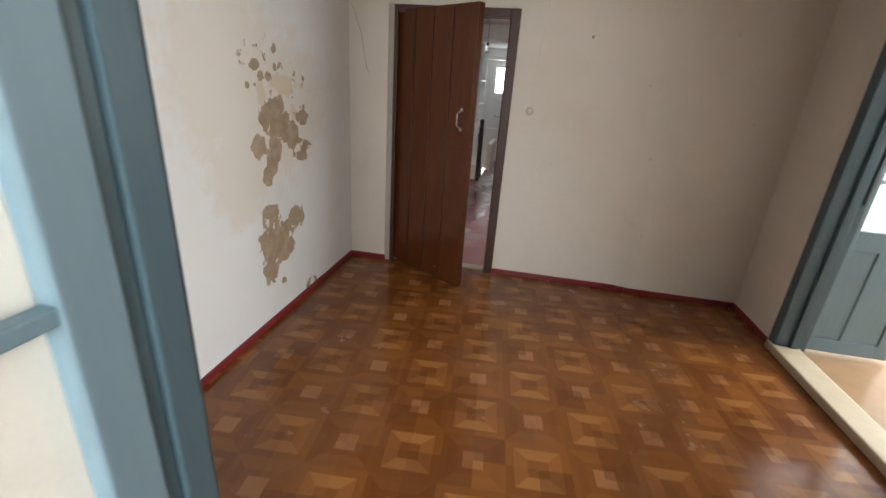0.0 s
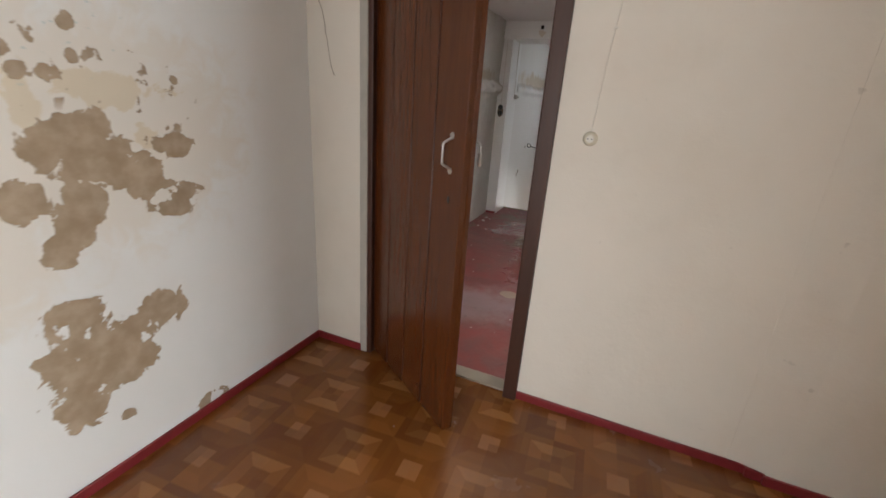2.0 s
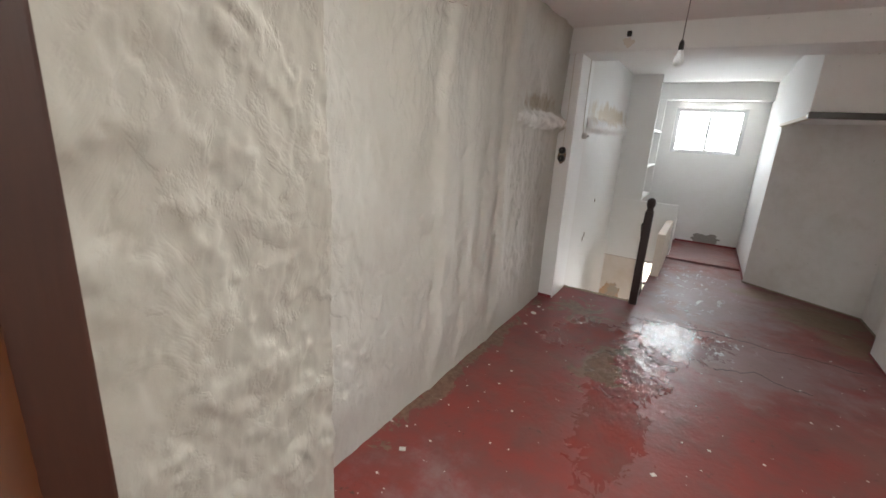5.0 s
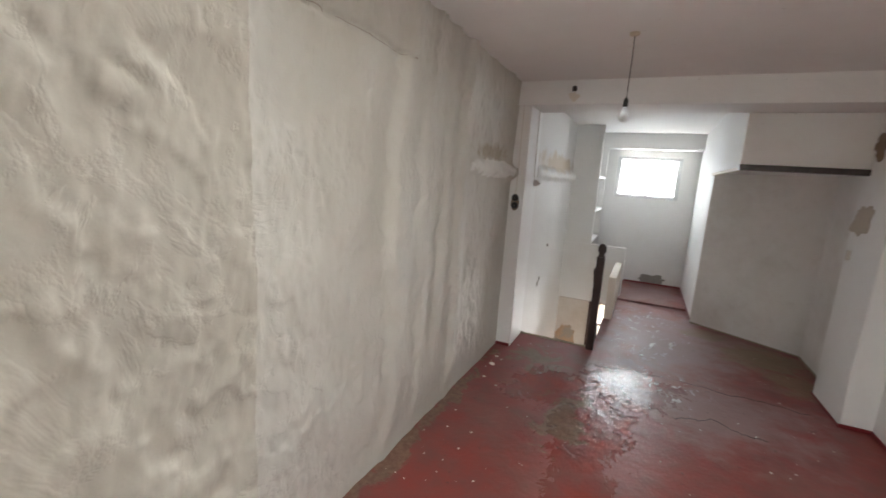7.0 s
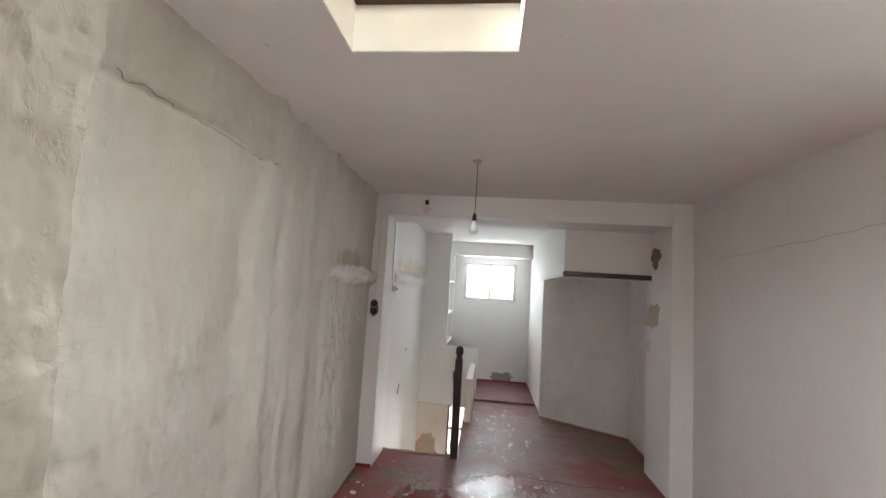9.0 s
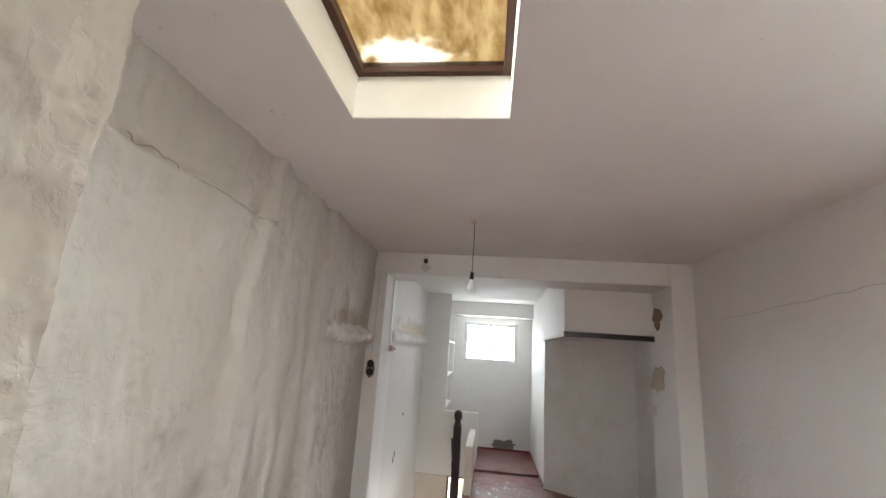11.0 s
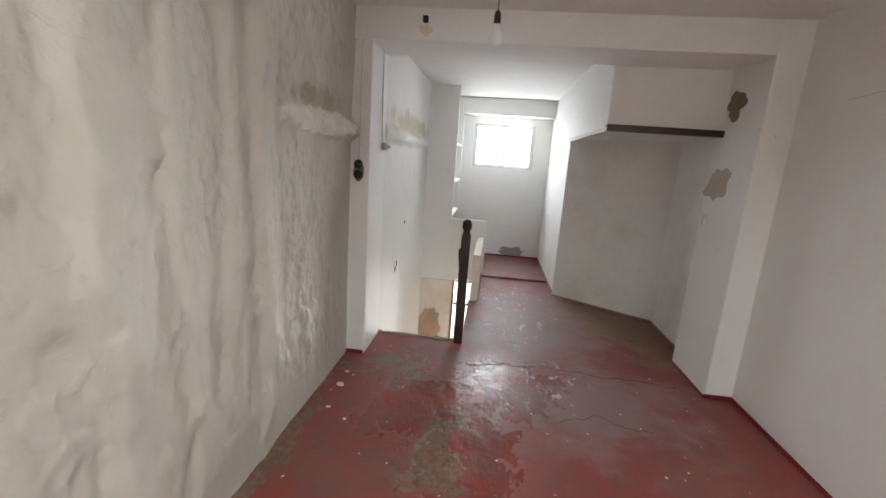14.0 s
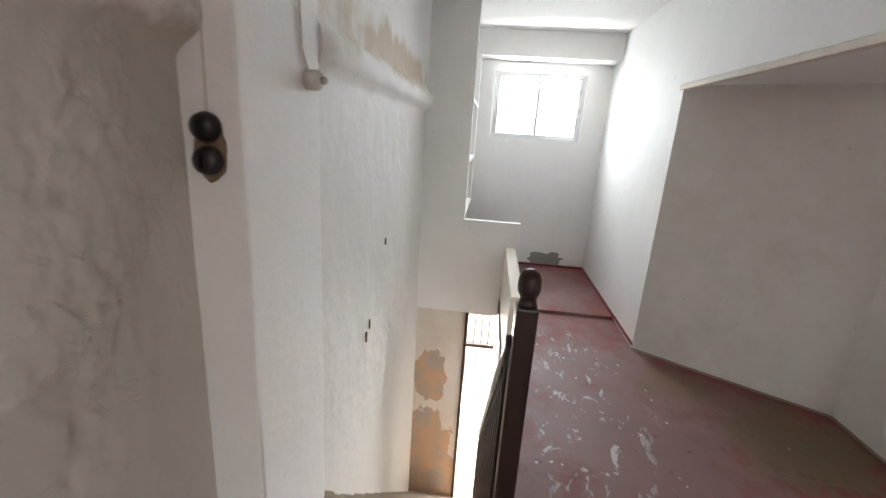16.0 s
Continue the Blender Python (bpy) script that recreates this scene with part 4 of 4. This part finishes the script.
for k, (yy, zz, a, b) in enumerate(((8.62, 0.42, 0.007, 0.03), (8.68, 0.47, 0.005, 0.022), (9.0, 0.86, 0.006, 0.018))):
    irregular("plaster_chip", "small dark chip in the white stair wall", "chip", mat_hole, (-1.574, yy, zz), (0, 1, 0), (0, 0, 1), a, b, 20 + k, 0.004)
random.seed(9)
line("plaster_crack", "faint crack in the smooth white wall", "crack", [(CR - 0.0005, 5.2 + 0.09 * i, 2.12 + random.uniform(-0.008, 0.008) - 0.004 * i) for i in range(22)], 0.0008, mat_hole)

# built-in shelf at the end
shelf = thing("built_in_shelf", "white painted built-in shelf above the stair boxing", "shelf", (-1.60, 10.38, 0.757))
for nm, b in (("side_panel", (0.02, 0.42, 0.0, 0.035, 0.0, 1.79)), ("shelf_board", (0.02, 0.42, 0.035, 1.0, 0.50, 0.53)), ("shelf_board", (0.02, 0.42, 0.035, 1.0, 1.02, 1.05)), ("shelf_board", (0.02, 0.42, 0.035, 1.0, 0.02, 0.05)), ("side_panel", (0.02, 0.42, 1.0, 1.035, 0.0, 1.79))):
    bm = bmesh.new()
    bm_box(bm, *b, bevel=0.005)
    part(nm, bm, mat_wall_white, shelf)

# newel post and balustrade
bal = thing("balustrade", "dark brown painted wooden newel and stair rail", "balustrade", (-0.825, 7.97, ZC))
bm = bmesh.new()
bm_box(bm, -0.038, 0.038, -0.038, 0.038, -0.15, 0.98, bevel=0.008)
newel = part("newel_post", bm, mat_post, bal, "square dark newel post with a turned cap")
bm = bmesh.new()
bm_lathe(bm, ((0.036, 0.98), (0.030, 0.995), (0.027, 1.01), (0.032, 1.02), (0.039, 1.033), (0.041, 1.055), (0.039, 1.08), (0.031, 1.10), (0.016, 1.11), (0.002, 1.112)), seg=24)
part("cap", bm, mat_post, newel, smooth=True)
S = 0.99
bm = bmesh.new()
q = pose(0, 0, 0.86, math.degrees(math.atan(-S)))
bm_box(bm, -0.058, -0.014, 0.03, 3.0, -0.03, 0.018, bevel=0.010, m=q)
part("handrail", bm, mat_post, bal)
bm = bmesh.new()
bm_box(bm, -0.054, -0.018, 0.03, 3.0, -0.02, 0.02, bevel=0.005, m=pose(0, 0, 0.02, math.degrees(math.atan(-S))))
part("bottom_rail", bm, mat_post, bal)
base = None
for i in range(19):
    y = 0.10 + 0.11 * i
    if base is None:
        bm = bmesh.new()
        bm_lathe(bm, ((0.012, 0), (0.012, 0.12), (0.016, 0.16), (0.011, 0.24), (0.014, 0.42), (0.011, 0.6), (0.016, 0.68), (0.012, 0.72), (0.012, 0.835)), seg=10)
        base = part("baluster", bm, mat_post, bal, smooth=True)
        b = base
    else:
        b = new("baluster", base.data)
        b.parent = bal
    b.location = (-0.036, y, 0.02 - S * y)

# end window
win = thing("window_1", "white aluminium sliding window with frosted panes", "window", (-0.53, 11.70, 1.49))
win["kind"] = "structure"
def wbar(nm, x0, x1, z0, z1, y0=-0.02, y1=0.03, mat=mat_alu, parent=None):
    bm = bmesh.new()
    bm_box(bm, x0, x1, y0, y1, z0, z1, bevel=0.003)
    return part(nm, bm, mat, parent or win)
fr = wbar("window_frame", -0.498, 0.498, 0.0, 0.03)
wbar("jamb", -0.498, -0.465, 0.03, 0.67, parent=fr), wbar("jamb", 0.465, 0.498, 0.03, 0.67, parent=fr), wbar("head", -0.498, 0.498, 0.67, 0.698, parent=fr)
for sx, yo in ((-0.465, -0.004), (-0.012, 0.016)):
    sash = wbar("sash", sx, sx + 0.477, 0.03, 0.052, yo - 0.012, yo + 0.008)
    wbar("sash_stile", sx, sx + 0.03, 0.052, 0.65, yo - 0.012, yo + 0.008, parent=sash), wbar("sash_stile", sx + 0.447, sx + 0.477, 0.052, 0.65, yo - 0.012, yo + 0.008, parent=sash)
    wbar("sash_rail", sx, sx + 0.477, 0.65, 0.67, yo - 0.012, yo + 0.008, parent=sash)
    p = wbar("pane", sx + 0.03, sx + 0.447, 0.052, 0.65, yo - 0.004, yo, mat_frost, parent=sash)
    p.visible_shadow = False
wbar("latch", 0.44, 0.46, 0.30, 0.36, -0.045, -0.016, mat_steel)

# rooflight
rl = thing("rooflight", "brown framed rooflight with dirty amber glass", "rooflight", ((SX0 + SX1) / 2, (SY0 + SY1) / 2, CEIL))
rl["kind"] = "structure"
hx, hy = (SX1 - SX0) / 2, (SY1 - SY0) / 2
mat_shaft = plain("yellowed_shaft_paint", (0.74, 0.71, 0.64), 0.7, vary=0.08, scale=6)
for b in ((-hx - 0.04, -hx + 0.004, -hy - 0.04, hy + 0.04), (hx - 0.004, hx + 0.04, -hy - 0.04, hy + 0.04), (-hx + 0.004, hx - 0.004, -hy - 0.04, -hy + 0.004), (-hx + 0.004, hx - 0.004, hy - 0.004, hy + 0.04)):
    bm = bmesh.new()
    bm_box(bm, *b, 0.002, 0.25)
    part("shaft_side", bm, mat_shaft, rl, "yellowed painted shaft side")
for b in ((-hx - 0.01, -hx + 0.035, -hy - 0.01, hy + 0.01), (hx - 0.035, hx + 0.01, -hy - 0.01, hy + 0.01), (-hx + 0.035, hx - 0.035, -hy - 0.01, -hy + 0.035), (-hx + 0.035, hx - 0.035, hy - 0.035, hy + 0.01)):
    bm = bmesh.new()
    bm_box(bm, *b, 0.19, 0.235, bevel=0.004)
    part("frame_bar", bm, mat_frame_brown, rl, "dark brown frame bar")
bm = bmesh.new()
bm_box(bm, -hx + 0.02, hx - 0.02, -hy + 0.02, hy - 0.02, 0.215, 0.222)
p = part("pane", bm, mat_amber, rl, "dirty amber glass")
p.visible_shadow = False
# Added shaft round the corridor fill lamp, out of view above the start.
added_shaft = thing("rooflight", "added light shaft in the unseen ceiling near the door wall", "rooflight", (0.60, 3.96, CEIL))
added_shaft["kind"] = "structure"
for b in ((-0.31, -0.266, -0.32, 0.32), (0.266, 0.31, -0.32, 0.32), (-0.266, 0.266, -0.32, -0.276), (-0.266, 0.266, 0.276, 0.32)):
    bm = bmesh.new()
    bm_box(bm, *b, 0.002, 0.15)
    part("shaft_side", bm, mat_shaft, added_shaft)

# lower door frame with grille
ld = thing("door_2", "brown rusty door frame with barred fanlight at the stair foot", "door", (-1.09, 10.44, -2.42))
ld["kind"] = "structure"
for nm, b in (("post", (-0.01, 0.02, 0.0, 0.08, 0.0, 2.27)), ("post", (0.345, 0.375, 0.0, 0.08, 0.0, 2.27)), ("head", (0.02, 0.345, 0.0, 0.08, 2.235, 2.27)), ("transom", (0.02, 0.345, 0.0, 0.06, 1.88, 1.91))):
    bm = bmesh.new()
    bm_box(bm, *b, bevel=0.004)
    part(nm, bm, mat_frame_brown, ld)
for x in (0.09, 0.16, 0.23, 0.30):
    bm = bmesh.new()
    bm_tube(bm, (x, 0.03, 1.91), (x, 0.03, 2.235), 0.006, seg=8)
    part("grille_bar", bm, mat_iron, ld)

# ---- loose flakes and cracks on the corridor floor ----
random.seed(12)
bm = bmesh.new()
for i in range(110):
    y = random.uniform(4.4, 9.8)
    x = -1.66 + abs(random.gauss(0, 0.3)) if y < 7.8 and random.random() < 0.6 else random.uniform(-0.7, 1.0)
    if y > 7.9:
        x = random.uniform(-0.65, 0.15)
    s = random.uniform(0.003, 0.008) * (2.2 if random.random() < 0.08 else 1)
    bm_box(bm, -s, s, -s * random.uniform(0.4, 1), s * random.uniform(0.4, 1), 0, s * 0.3, m=pose(x, y, ZC, random.uniform(-6, 6), 0, random.uniform(0, 360)))
tagged(link("plaster_flakes", bm, mat_debris), "scattered white plaster flakes on the red floor", "debris", kind="stuff")
for k, (x, y, size) in enumerate(((-1.57, 7.03, 0.020), (-1.59, 7.22, 0.012), (-1.55, 6.76, 0.011), (-1.41, 6.66, 0.008), (-1.14, 7.10, 0.008), (-1.53, 7.18, 0.007))):
    bm = bmesh.new()
    bmesh.ops.create_icosphere(bm, subdivisions=2, radius=1.0)
    for v in bm.verts:
        g = size * (1 + 0.45 * fbm((v.co.x * 1.4 + k * 5, v.co.y * 1.4, v.co.z * 1.4), 3))
        v.co = Vector((x + v.co.x * g * 1.3, y + v.co.y * g * 0.9, ZC + max(0.0, (v.co.z + 0.55) * g * 0.6)))
    tagged(link("plaster_crumb", bm, mat_debris), "white crumb of fallen plaster on the red floor", "plaster crumb", "crumbs along the rough wall")
random.seed(5)
for y0, x0, x1 in ((7.55, -0.7, 0.9), (6.95, -0.1, 0.5)):
    pts, y = [], y0
    for i in range(28):
        y += random.uniform(-0.03, 0.03)
        pts.append((x0 + (x1 - x0) * i / 27, y, ZC - 0.0005))
    line("floor_crack", "dark crack across the red floor", "crack", pts, 0.003, mat_bakelite)


def scar(name, label, y0, y1, z0, z1, k, seed):
    """A dark broken line that follows the relief of the rough wall."""
    random.seed(seed)
    pts = []
    for i in range(k):
        y, z = y0 + (y1 - y0) * i / (k - 1), z0 + (z1 - z0) * i / (k - 1) + random.uniform(-0.006, 0.006)
        pts.append((CL + left_relief((0, y, z)) + 0.0005, y, z))
    line(name, label, "crack", pts, 0.0014, mat_hole)


scar("plaster_crack", "long dark crack high in the rough plaster", 4.6, 5.5, 2.262, 2.24, 40, 2)
